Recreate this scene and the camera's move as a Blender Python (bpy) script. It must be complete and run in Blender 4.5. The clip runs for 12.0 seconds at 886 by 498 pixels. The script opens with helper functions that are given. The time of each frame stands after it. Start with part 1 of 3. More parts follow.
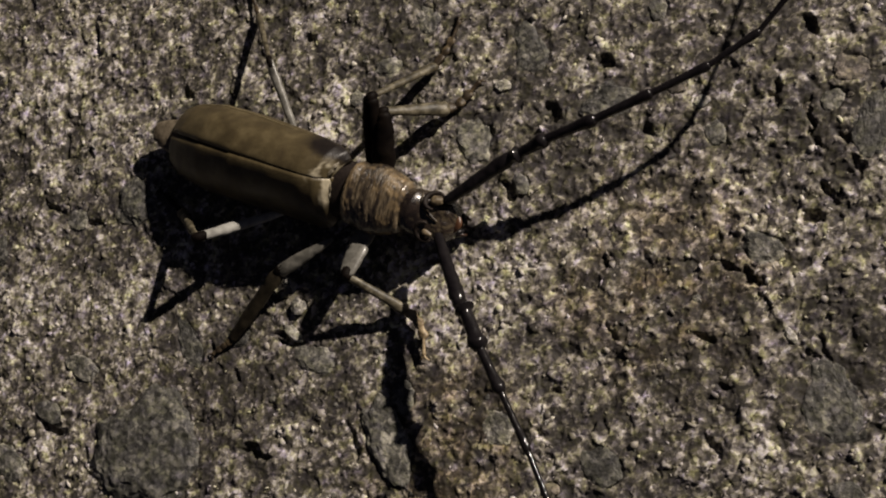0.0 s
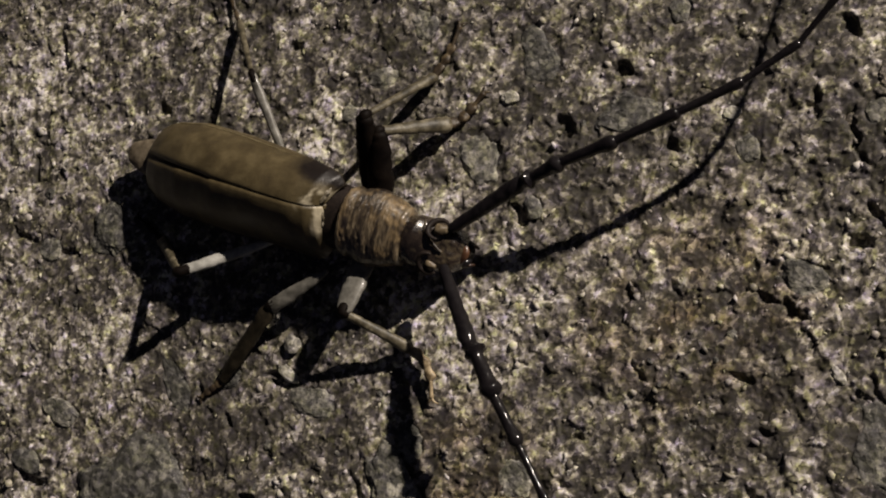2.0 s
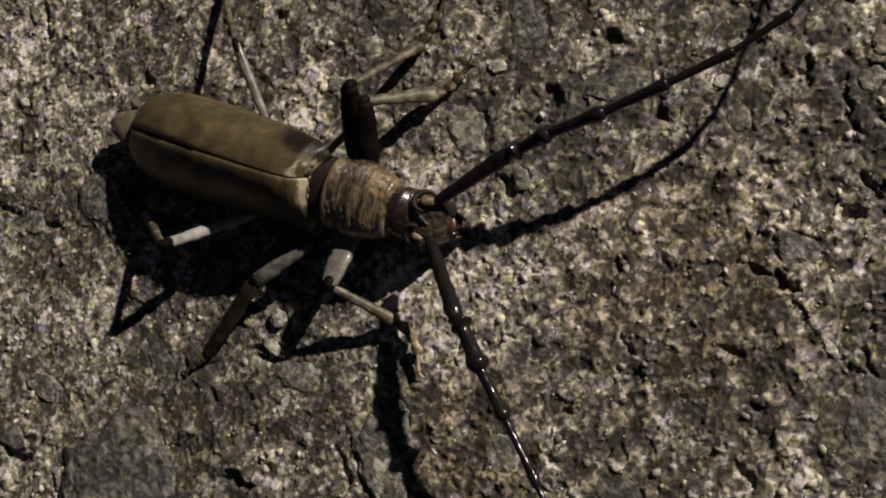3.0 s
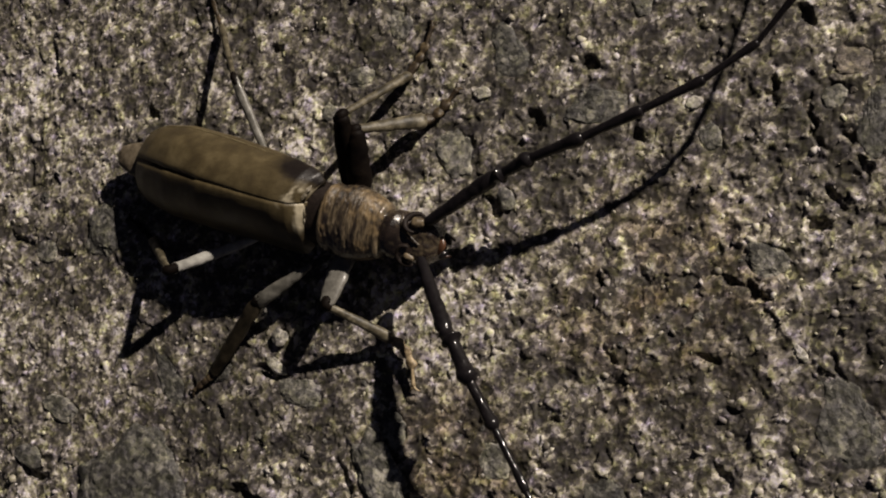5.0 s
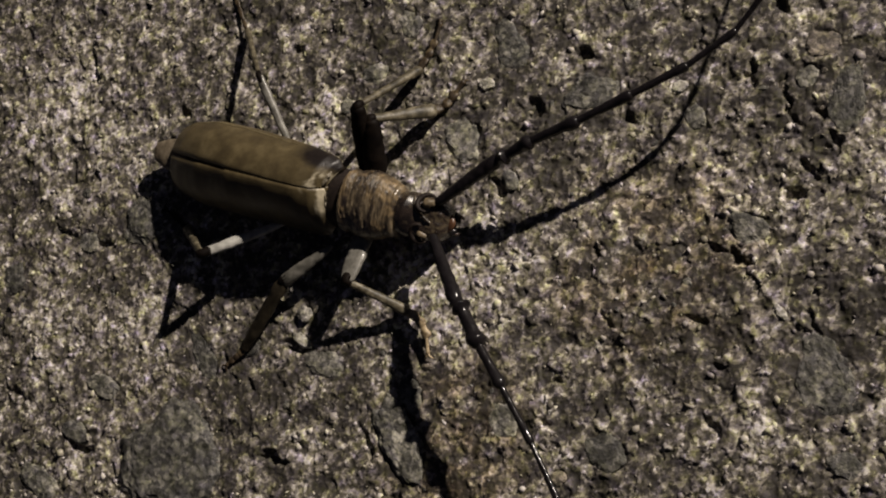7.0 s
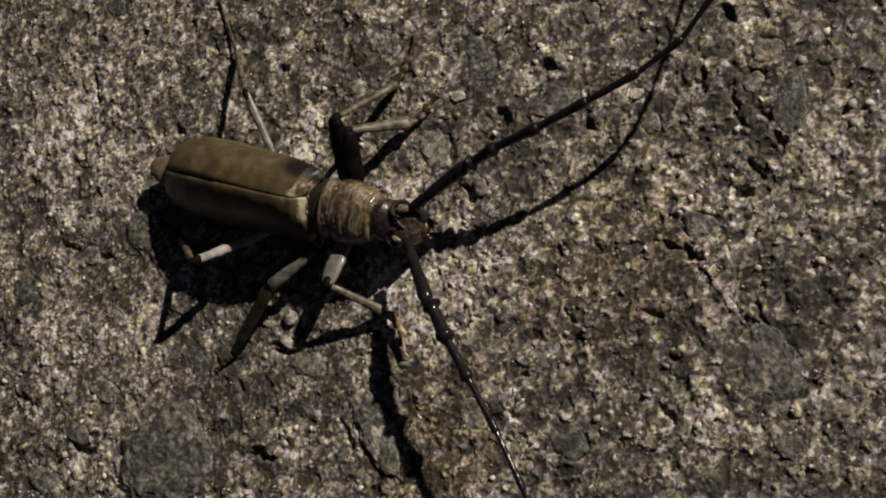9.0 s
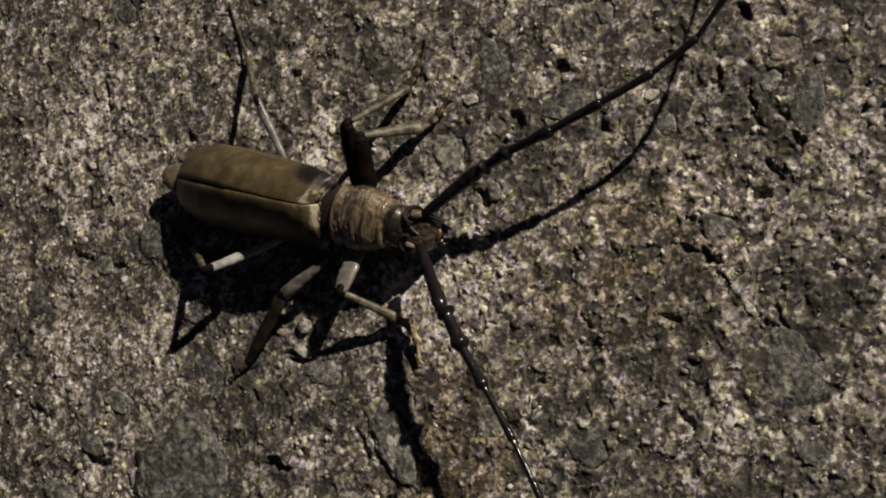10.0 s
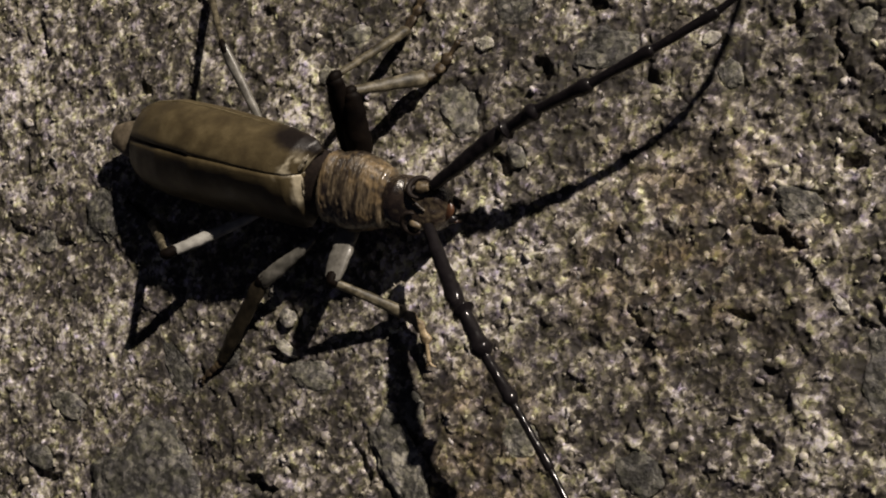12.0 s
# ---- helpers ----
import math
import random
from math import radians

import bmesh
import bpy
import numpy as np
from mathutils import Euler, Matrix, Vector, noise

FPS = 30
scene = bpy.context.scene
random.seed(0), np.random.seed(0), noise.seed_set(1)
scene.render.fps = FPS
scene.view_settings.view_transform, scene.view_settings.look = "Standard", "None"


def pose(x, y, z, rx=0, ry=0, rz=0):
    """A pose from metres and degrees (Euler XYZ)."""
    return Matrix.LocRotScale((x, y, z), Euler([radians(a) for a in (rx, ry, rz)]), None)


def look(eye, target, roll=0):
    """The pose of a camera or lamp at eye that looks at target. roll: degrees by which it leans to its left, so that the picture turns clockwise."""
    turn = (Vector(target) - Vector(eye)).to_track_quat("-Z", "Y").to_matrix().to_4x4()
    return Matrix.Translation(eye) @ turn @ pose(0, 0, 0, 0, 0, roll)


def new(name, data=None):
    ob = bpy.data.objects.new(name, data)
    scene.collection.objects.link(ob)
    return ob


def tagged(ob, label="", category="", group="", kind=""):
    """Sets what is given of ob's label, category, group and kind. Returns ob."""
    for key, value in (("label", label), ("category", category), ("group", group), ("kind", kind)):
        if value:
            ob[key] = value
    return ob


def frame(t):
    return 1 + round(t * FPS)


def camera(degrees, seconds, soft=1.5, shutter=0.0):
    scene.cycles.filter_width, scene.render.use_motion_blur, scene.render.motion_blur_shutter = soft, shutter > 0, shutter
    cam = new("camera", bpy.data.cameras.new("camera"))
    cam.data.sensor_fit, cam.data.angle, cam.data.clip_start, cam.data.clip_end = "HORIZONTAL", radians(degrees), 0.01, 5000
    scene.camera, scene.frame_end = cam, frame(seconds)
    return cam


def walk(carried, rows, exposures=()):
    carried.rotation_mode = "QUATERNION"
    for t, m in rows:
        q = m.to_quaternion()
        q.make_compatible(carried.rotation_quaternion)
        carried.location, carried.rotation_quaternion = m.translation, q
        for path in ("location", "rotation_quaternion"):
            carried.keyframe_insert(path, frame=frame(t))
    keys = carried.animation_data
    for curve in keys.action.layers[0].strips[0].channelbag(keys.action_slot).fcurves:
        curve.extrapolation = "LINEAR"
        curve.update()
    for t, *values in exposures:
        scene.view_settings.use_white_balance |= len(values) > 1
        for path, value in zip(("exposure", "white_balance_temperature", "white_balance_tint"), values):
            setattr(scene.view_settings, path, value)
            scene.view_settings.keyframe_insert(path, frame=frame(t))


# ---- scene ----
PATH = [
    (0, 0.11020, -0.04456, 0.18145, 13.331, 24.400, 8.029),
    (0.5, 0.11051, -0.04030, 0.17681, 12.569, 24.826, 7.315),
    (1, 0.10470, -0.03657, 0.17495, 11.925, 24.921, 6.972),
    (1.5, 0.09989, -0.03489, 0.17033, 11.077, 24.982, 6.473),
    (2, 0.10143, -0.03143, 0.16703, 10.617, 24.819, 6.266),
    (2.5, 0.10072, -0.03068, 0.16605, 9.713, 24.786, 6.077),
    (3, 0.10169, -0.03050, 0.16396, 9.360, 24.872, 6.051),
    (3.5, 0.10258, -0.03049, 0.16698, 9.352, 25.030, 5.693),
    (3.7, 0.10260, -0.03038, 0.16688, 9.324, 24.944, 5.272),
    (5.3, 0.10954, -0.03217, 0.17276, 9.677, 26.098, 4.673),
    (5.5, 0.10797, -0.03484, 0.17449, 9.855, 26.254, 4.635),
    (6, 0.11159, -0.03666, 0.17768, 10.458, 26.650, 4.800),
    (6.5, 0.11387, -0.04001, 0.17809, 10.041, 26.891, 4.270),
    (7, 0.11870, -0.04033, 0.18291, 10.315, 27.140, 3.895),
    (7.5, 0.12048, -0.04599, 0.18590, 11.115, 27.296, 4.329),
    (7.7, 0.12425, -0.04542, 0.18757, 11.584, 27.387, 4.440),
    (9.5, 0.13315, -0.04653, 0.18659, 11.449, 29.694, 3.015),
    (10, 0.13273, -0.04532, 0.18407, 11.331, 30.044, 2.839),
    (10.5, 0.12585, -0.04077, 0.17823, 11.208, 29.919, 2.725),
    (11, 0.11943, -0.03730, 0.17067, 9.480, 29.074, 1.957),
    (11.5, 0.11560, -0.03377, 0.15946, 7.935, 28.791, 1.540),
    (12, 0.10962, -0.02966, 0.15580, 6.768, 28.998, 1.351),
]
cam = camera(32.0, 12.0, soft=1.95)
walk(cam, [(row[0], pose(*row[1:])) for row in PATH])

CM = 0.01  # the place is laid out in centimetres

# ---------------------------------------------------------------- light
# Night: one hand torch, low from one side, and a trace of night sky.
world = bpy.data.worlds.new("night_sky")
scene.world = world
world.use_nodes = True
world.node_tree.nodes["Background"].inputs[0].default_value = (0.5, 0.52, 0.78, 1)
world.node_tree.nodes["Background"].inputs[1].default_value = 0.026

torch_data = bpy.data.lights.new("torch", "SPOT")
torch_data.energy = 125
torch_data.color = (1.0, 0.882, 0.766)
torch_data.spot_size = radians(16)
torch_data.spot_blend = 1.0
torch_data.shadow_soft_size = 0.014
torch = new("torch", torch_data)
AIM = Vector((-1.0, 0.0, 0))
TORCH = AIM + Vector((1.45, 1.30, 1.0)).normalized() * 150
torch.matrix_world = look(TORCH * CM, AIM * CM)
tagged(torch, "warm white hand torch shining low across the concrete", "torch")


# ---------------------------------------------------------------- materials
def material(name):
    m = bpy.data.materials.new(name)
    m.use_nodes = True
    return m, m.node_tree.nodes, m.node_tree.links, m.node_tree.nodes["Principled BSDF"]


def noise_node(n, l, scale, detail=4.0, rough=0.6, stretch=(1, 1, 1), turn=0.0):
    """Noise at real size; stretch is along axes turned about z by that many degrees."""
    g = n.new("ShaderNodeNewGeometry")
    ro = n.new("ShaderNodeMapping")
    ro.inputs["Rotation"].default_value = (0, 0, radians(turn))
    mp = n.new("ShaderNodeMapping")
    mp.inputs["Scale"].default_value = stretch
    l.new(g.outputs["Position"], ro.inputs["Vector"])
    l.new(ro.outputs[0], mp.inputs["Vector"])
    t = n.new("ShaderNodeTexNoise")
    t.inputs["Scale"].default_value = scale
    t.inputs["Detail"].default_value = detail
    t.inputs["Roughness"].default_value = rough
    l.new(mp.outputs[0], t.inputs["Vector"])
    return t


def ramp_node(n, l, src, stops):
    r = n.new("ShaderNodeValToRGB")
    while len(r.color_ramp.elements) < len(stops):
        r.color_ramp.elements.new(0.5)
    for e, (p, c) in zip(r.color_ramp.elements, stops):
        e.position, e.color = p, (*c, 1)
    l.new(src, r.inputs[0])
    return r


def mix_node(n, l, fac, a, b, mode="MIX"):
    m = n.new("ShaderNodeMix")
    m.data_type, m.blend_type = "RGBA", mode
    for sock, v in ((m.inputs[0], fac), (m.inputs[6], a), (m.inputs[7], b)):
        if isinstance(v, (int, float)):
            sock.default_value = v
        elif isinstance(v, tuple):
            sock.default_value = (*v, 1)
        else:
            l.new(v, sock)
    return m.outputs[2]


def bump_node(n, l, height, strength, dist):
    b = n.new("ShaderNodeBump")
    b.inputs["Strength"].default_value = strength
    b.inputs["Distance"].default_value = dist
    l.new(height, b.inputs["Height"])
    return b


def shell_material(name, stops, scale, rough, coat=0.0, bump=0.4, dist=0.0001, spec=0.5, stretch=(1, 1, 1), sheen=0.0, turn=0.0):
    """Chitin: mottled colour, fine grain, gloss."""
    m, n, l, p = material(name)
    big = noise_node(n, l, scale, 5, 0.6, stretch, turn)
    col = ramp_node(n, l, big.outputs[0], stops)
    l.new(col.outputs[0], p.inputs["Base Color"])
    fine = noise_node(n, l, scale * (3 if turn else 9), 3, 0.6, stretch, turn)
    l.new(bump_node(n, l, fine.outputs[0], bump, dist).outputs[0], p.inputs["Normal"])
    r = n.new("ShaderNodeMapRange")
    r.inputs[3].default_value, r.inputs[4].default_value = rough - 0.1, rough + 0.12
    l.new(fine.outputs[0], r.inputs[0])
    l.new(r.outputs[0], p.inputs["Roughness"])
    p.inputs["Coat Weight"].default_value = coat
    p.inputs["Coat Roughness"].default_value = 0.13
    p.inputs["Specular IOR Level"].default_value = spec
    p.inputs["Sheen Weight"].default_value = sheen
    p.inputs["Sheen Roughness"].default_value = 0.4
    return m


def marked(m, colour, name="mark"):
    """Lays a second colour over a shell where its mark says so."""
    n, l = m.node_tree.nodes, m.node_tree.links
    p = n["Principled BSDF"]
    base = p.inputs["Base Color"].links[0].from_socket
    at = n.new("ShaderNodeAttribute")
    at.attribute_name = name
    fleck = noise_node(n, l, 1500, 3, 0.6)
    shade = mix_node(n, l, fleck.outputs[0], tuple(0.45 * c for c in colour), tuple(1.5 * c for c in colour))
    l.new(mix_node(n, l, at.outputs["Fac"], base, shade), p.inputs["Base Color"])
    return m


ELYTRA = shell_material("olive_brown_elytra", [(0.28, (0.046, 0.034, 0.017)), (0.5, (0.076, 0.058, 0.028)), (0.72, (0.12, 0.094, 0.048))], 420, 0.42, 0.0, 0.3, 0.00012, 0.42)
marked(ELYTRA, (0.009, 0.006, 0.005))
marked(ELYTRA, (0.44, 0.39, 0.28), "down")
PRONOTUM = marked(shell_material("wrinkled_pronotum", [(0.38, (0.013, 0.009, 0.008)), (0.5, (0.05, 0.038, 0.026)), (0.6, (0.13, 0.1, 0.062)), (0.72, (0.28, 0.23, 0.155))], 380, 0.32, 0.8, 0.9, 0.0003, 0.5, (3.2, 0.7, 1.0), 0.0, 13.6), (0.25, 0.18, 0.095))
HEAD = marked(shell_material("dark_brown_head", [(0.36, (0.010, 0.007, 0.006)), (0.6, (0.03, 0.021, 0.016)), (0.72, (0.08, 0.06, 0.042))], 420, 0.26, 0.9, 0.4, 0.00008, 0.5), (0.15, 0.118, 0.072))
BLACK = shell_material("glossy_black_antenna", [(0.3, (0.006, 0.005, 0.006)), (0.7, (0.013, 0.011, 0.012))], 1100, 0.42, 0.48, 0.5, 0.0001, 0.06)
EYE = shell_material("dark_compound_eye", [(0.3, (0.01, 0.008, 0.008)), (0.7, (0.03, 0.022, 0.018))], 2500, 0.5, 0.0, 0.5, 0.00004, 0.15)
LEG = shell_material("grey_leg", [(0.3, (0.2, 0.196, 0.178)), (0.5, (0.36, 0.355, 0.325)), (0.7, (0.52, 0.515, 0.475))], 700, 0.4, 0.15, 0.4, 0.00006, 0.5, (1, 1, 1), 0.2)
DARK_LEG = shell_material("blackish_femur", [(0.3, (0.004, 0.003, 0.003)), (0.55, (0.007, 0.005, 0.004)), (0.72, (0.011, 0.008, 0.006))], 600, 0.55, 0.0, 0.4, 0.00008, 0.06)
GREY_LEG = shell_material("greyish_leg", [(0.3, (0.07, 0.066, 0.056)), (0.5, (0.165, 0.158, 0.138)), (0.7, (0.3, 0.29, 0.258))], 600, 0.42, 0.15, 0.4, 0.00006)
DIM_LEG = shell_material("dull_grey_leg", [(0.3, (0.05, 0.047, 0.039)), (0.5, (0.115, 0.11, 0.094)), (0.7, (0.2, 0.19, 0.166))], 600, 0.5, 0.1, 0.4, 0.00006)
BROWN_LEG = shell_material("brown_leg", [(0.34, (0.024, 0.020, 0.011)), (0.5, (0.08, 0.068, 0.042)), (0.66, (0.2, 0.175, 0.12))], 700, 0.5, 0.0, 0.4, 0.00006)
DARK_SHIN = shell_material("dark_brown_shin", [(0.34, (0.008, 0.0065, 0.004)), (0.66, (0.034, 0.027, 0.017))], 600, 0.5, 0.0, 0.4, 0.00006, 0.2)
TARSUS = shell_material("tan_tarsus", [(0.3, (0.016, 0.011, 0.007)), (0.5, (0.045, 0.031, 0.017)), (0.75, (0.2, 0.15, 0.08))], 900, 0.5, 0.0, 0.4, 0.00006)
PALE = shell_material("pale_membrane", [(0.36, (0.05, 0.04, 0.024)), (0.52, (0.17, 0.145, 0.1)), (0.68, (0.45, 0.41, 0.32))], 900, 0.45, 0.0, 0.5, 0.0001)
ABDOMEN = shell_material("brown_abdomen", [(0.34, (0.06, 0.046, 0.03)), (0.66, (0.2, 0.165, 0.115))], 900, 0.45, 0.0, 0.4, 0.0001)
TAN = shell_material("tan_down", [(0.4, (0.02, 0.014, 0.009)), (0.66, (0.15, 0.115, 0.07))], 900, 0.45, 0.0, 0.4, 0.00008)
GOLD = shell_material("golden_tarsus", [(0.36, (0.1, 0.07, 0.036)), (0.6, (0.46, 0.36, 0.22))], 900, 0.45, 0.0, 0.4, 0.00006)
GRAZED_RIM = shell_material("grazing_light_rim", [(0.3, (0.09, 0.072, 0.036)), (0.7, (0.2, 0.165, 0.09))], 700, 0.5, 0.0, 0.4, 0.00008)
SOCKET = shell_material("tan_socket", [(0.36, (0.05, 0.038, 0.022)), (0.62, (0.2, 0.155, 0.095))], 900, 0.4, 0.1, 0.4, 0.00008)
AMBER = shell_material("amber_mouthparts", [(0.3, (0.02, 0.01, 0.007)), (0.7, (0.11, 0.05, 0.024))], 700, 0.35, 0.1, 0.3, 0.00006)


def grain_tone(n, l, base, amount):
    """Adds the tone of single grains, coarse and fine, to a base tone."""
    g = n.new("ShaderNodeNewGeometry")
    wob = noise_node(n, l, 900, 2, 0.5)
    push = n.new("ShaderNodeVectorMath")
    push.operation = "MULTIPLY_ADD"
    push.inputs[1].default_value = (0.0007, 0.0007, 0.0007)
    l.new(wob.outputs["Color"], push.inputs[0])
    l.new(g.outputs["Position"], push.inputs[2])
    total = base
    for scale, k in ((950, 0.48), (1850, 0.58), (420, 0.24)):
        v = n.new("ShaderNodeTexVoronoi")
        v.inputs["Scale"].default_value = scale
        l.new(push.outputs[0], v.inputs["Vector"])
        sep = n.new("ShaderNodeSeparateColor")
        l.new(v.outputs["Color"], sep.inputs[0])
        less = n.new("ShaderNodeMath")
        less.operation = "SUBTRACT"
        less.inputs[1].default_value = 0.5
        l.new(sep.outputs[0], less.inputs[0])
        add = n.new("ShaderNodeMath")
        add.operation = "MULTIPLY_ADD"
        add.inputs[1].default_value = k * amount
        l.new(less.outputs[0], add.inputs[0])
        l.new(total, add.inputs[2])
        total = add.outputs[0]
    return total


def grain_hue(n, l):
    """Grains of bluish, neutral, olive and brownish mineral."""
    wob = noise_node(n, l, 620, 5, 0.75)
    sep = n.new("ShaderNodeSeparateColor")
    l.new(wob.outputs["Color"], sep.inputs[0])
    r = ramp_node(n, l, sep.outputs[0], [(0.32, (0.97, 0.9, 1.4)), (0.43, (1, 0.98, 1.12)), (0.53, (1.02, 1.0, 0.95)), (0.6, (1.0, 1.03, 0.76)), (0.66, (0.98, 1.05, 0.62)), (0.74, (1.2, 0.95, 0.76))])
    return r.outputs[0]


def concrete_material():
    m, n, l, p = material("weathered_concrete")
    # this tone also carries painted shade in pits, cracks and hollows
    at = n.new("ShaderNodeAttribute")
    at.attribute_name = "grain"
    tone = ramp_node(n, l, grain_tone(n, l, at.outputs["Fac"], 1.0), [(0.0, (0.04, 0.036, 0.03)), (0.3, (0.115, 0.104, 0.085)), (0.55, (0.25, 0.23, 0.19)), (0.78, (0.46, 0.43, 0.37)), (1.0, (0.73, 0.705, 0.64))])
    c = mix_node(n, l, 1.0, tone.outputs[0], grain_hue(n, l), "MULTIPLY")
    rust = n.new("ShaderNodeAttribute")
    rust.attribute_name = "rust"
    c = mix_node(n, l, rust.outputs["Fac"], c, mix_node(n, l, 1.0, c, (0.95, 0.8, 0.56), "MULTIPLY"))
    l.new(c, p.inputs["Base Color"])
    p.inputs["Roughness"].default_value = 0.7
    p.inputs["Specular IOR Level"].default_value = 0.4
    fine = noise_node(n, l, 3500, 4, 0.7)
    l.new(bump_node(n, l, fine.outputs[0], 0.5, 0.0001).outputs[0], p.inputs["Normal"])
    return m


def stone_material(name, base, spread, tint):
    m, n, l, p = material(name)
    info = n.new("ShaderNodeObjectInfo")
    big = noise_node(n, l, 350, 5, 0.65)
    start = n.new("ShaderNodeMapRange")
    start.inputs[1].default_value, start.inputs[2].default_value = 0.3, 0.7
    start.inputs[3].default_value, start.inputs[4].default_value = base - spread, base + spread
    l.new(big.outputs[0], start.inputs[0])
    own = n.new("ShaderNodeMath")
    own.operation = "MULTIPLY_ADD"
    own.inputs[1].default_value = 0.12
    l.new(info.outputs["Random"], own.inputs[0])
    l.new(start.outputs[0], own.inputs[2])
    tone = ramp_node(n, l, grain_tone(n, l, own.outputs[0], 0.75), [(0.0, (0.035, 0.034, 0.031)), (0.3, (0.105, 0.102, 0.092)), (0.55, (0.23, 0.222, 0.195)), (0.8, (0.44, 0.42, 0.36)), (1.0, (0.64, 0.62, 0.55))])
    c = mix_node(n, l, 0.5, tint, grain_hue(n, l))
    l.new(mix_node(n, l, 1.0, tone.outputs[0], c, "MULTIPLY"), p.inputs["Base Color"])
    p.inputs["Roughness"].default_value = 0.6
    fine = noise_node(n, l, 1600, 5, 0.7)
    l.new(bump_node(n, l, fine.outputs[0], 0.8, 0.0003).outputs[0], p.inputs["Normal"])
    return m


def sand_material():
    """Single grains, each of one tone, some clear and some stained."""
    m, n, l, p = material("sand_grain")
    at = n.new("ShaderNodeAttribute")
    at.attribute_name = "grain"
    vein = noise_node(n, l, 2600, 3, 0.6)
    mixed = n.new("ShaderNodeMath")
    mixed.operation = "MULTIPLY_ADD"
    mixed.inputs[1].default_value = 0.35
    l.new(vein.outputs[0], mixed.inputs[0])
    l.new(at.outputs["Fac"], mixed.inputs[2])
    tone = ramp_node(n, l, mixed.outputs[0], [(0.1, (0.06, 0.054, 0.045)), (0.4, (0.15, 0.137, 0.113)), (0.68, (0.29, 0.268, 0.222)), (0.95, (0.52, 0.49, 0.42)), (1.0, (0.6, 0.575, 0.51))])
    l.new(mix_node(n, l, 1.0, tone.outputs[0], grain_hue(n, l), "MULTIPLY"), p.inputs["Base Color"])
    p.inputs["Roughness"].default_value = 0.5
    l.new(bump_node(n, l, vein.outputs[0], 0.4, 0.0001).outputs[0], p.inputs["Normal"])
    return m


CONCRETE = concrete_material()
SAND = sand_material()
STONE_GREY = stone_material("grey_aggregate", 0.37, 0.22, (1.0, 1.0, 0.9))
STONE_DARK = stone_material("dark_aggregate", 0.17, 0.2, (1.0, 1.0, 0.93))
STONE_PALE = stone_material("pale_aggregate", 0.68, 0.14, (1.0, 0.99, 0.96))
STONE_BROWN = stone_material("brown_aggregate", 0.32, 0.12, (1.1, 0.9, 0.72))


# ---------------------------------------------------------------- mesh helpers
def part(name, bm, mat, parent=None, label="", smooth=True):
    """Links a bmesh, laid out in centimetres, as one mesh object."""
    bmesh.ops.recalc_face_normals(bm, faces=bm.faces)
    bmesh.ops.scale(bm, vec=(CM, CM, CM), verts=bm.verts)
    me = bpy.data.meshes.new(name)
    bm.to_mesh(me)
    bm.free()
    me.materials.append(mat)
    if smooth:
        me.polygons.foreach_set("use_smooth", [True] * len(me.polygons))
    ob = new(name, me)
    if parent is not None:
        ob.parent = parent
    return tagged(ob, label)


def skin(bm, rings, close_u=True, caps=True):
    """Joins rings of points into a skin."""
    rows = [[bm.verts.new(p) for p in ring] for ring in rings]
    for a, b in zip(rows[:-1], rows[1:]):
        k = len(a)
        for i in range(k if close_u else k - 1):
            j = (i + 1) % k
            bm.faces.new((a[i], a[j], b[j], b[i]))
    if caps:
        bm.faces.new(rows[0])
        bm.faces.new(rows[-1])
    return rows


def smooth_path(points, radii, step):
    """A Catmull-Rom line through points with radii, cut into short steps."""
    pts = [Vector(p) for p in points]
    out = []
    for i in range(len(pts) - 1):
        p0, p1, p2, p3 = pts[max(i - 1, 0)], pts[i], pts[i + 1], pts[min(i + 2, len(pts) - 1)]
        k = max(2, int((p2 - p1).length / step))
        for s in range(k):
            t = s / k
            q = 0.5 * (2 * p1 + (p2 - p0) * t + (2 * p0 - 5 * p1 + 4 * p2 - p3) * t * t + (3 * p1 - p0 - 3 * p2 + p3) * t ** 3)
            e = t * t * (3 - 2 * t)
            out.append((q, radii[i] * (1 - e) + radii[i + 1] * e))
    out.append((pts[-1], radii[-1]))
    return out


def limb(points, radii, step=0.04, sides=14, flat=1.0, rough=0.0, up=(0, 0, 1)):
    """A tapered round limb along a curve, with rounded ends; flat: its height against its width."""
    bm = bmesh.new()
    line = smooth_path(points, radii, step)
    q0, r0 = line[0]
    q1, r1 = line[-1]
    d0, d1 = (line[1][0] - q0).normalized(), (q1 - line[-2][0]).normalized()
    line = [(q0 - d0 * r0 * 0.6, r0 * 0.35), (q0 - d0 * r0 * 0.35, r0 * 0.75)] + line + [(q1 + d1 * r1 * 0.35, r1 * 0.75), (q1 + d1 * r1 * 0.6, r1 * 0.35)]
    rings = []
    for i, (q, r) in enumerate(line):
        d = (line[min(i + 1, len(line) - 1)][0] - line[max(i - 1, 0)][0]).normalized()
        side = d.cross(Vector(up)).normalized()
        top = side.cross(d)
        ring = []
        for k in range(sides):
            a = 2 * math.pi * k / sides
            w = 1 + rough * noise.noise((q * 14) + Vector((math.cos(a), math.sin(a), 0)) * 1.3)
            ring.append(q + (side * math.cos(a) + top * math.sin(a) * flat) * r * w)
        rings.append(ring)
    skin(bm, rings)
    return bm


def curve_at(x, xs, ys):
    return float(np.interp(x, xs, ys))


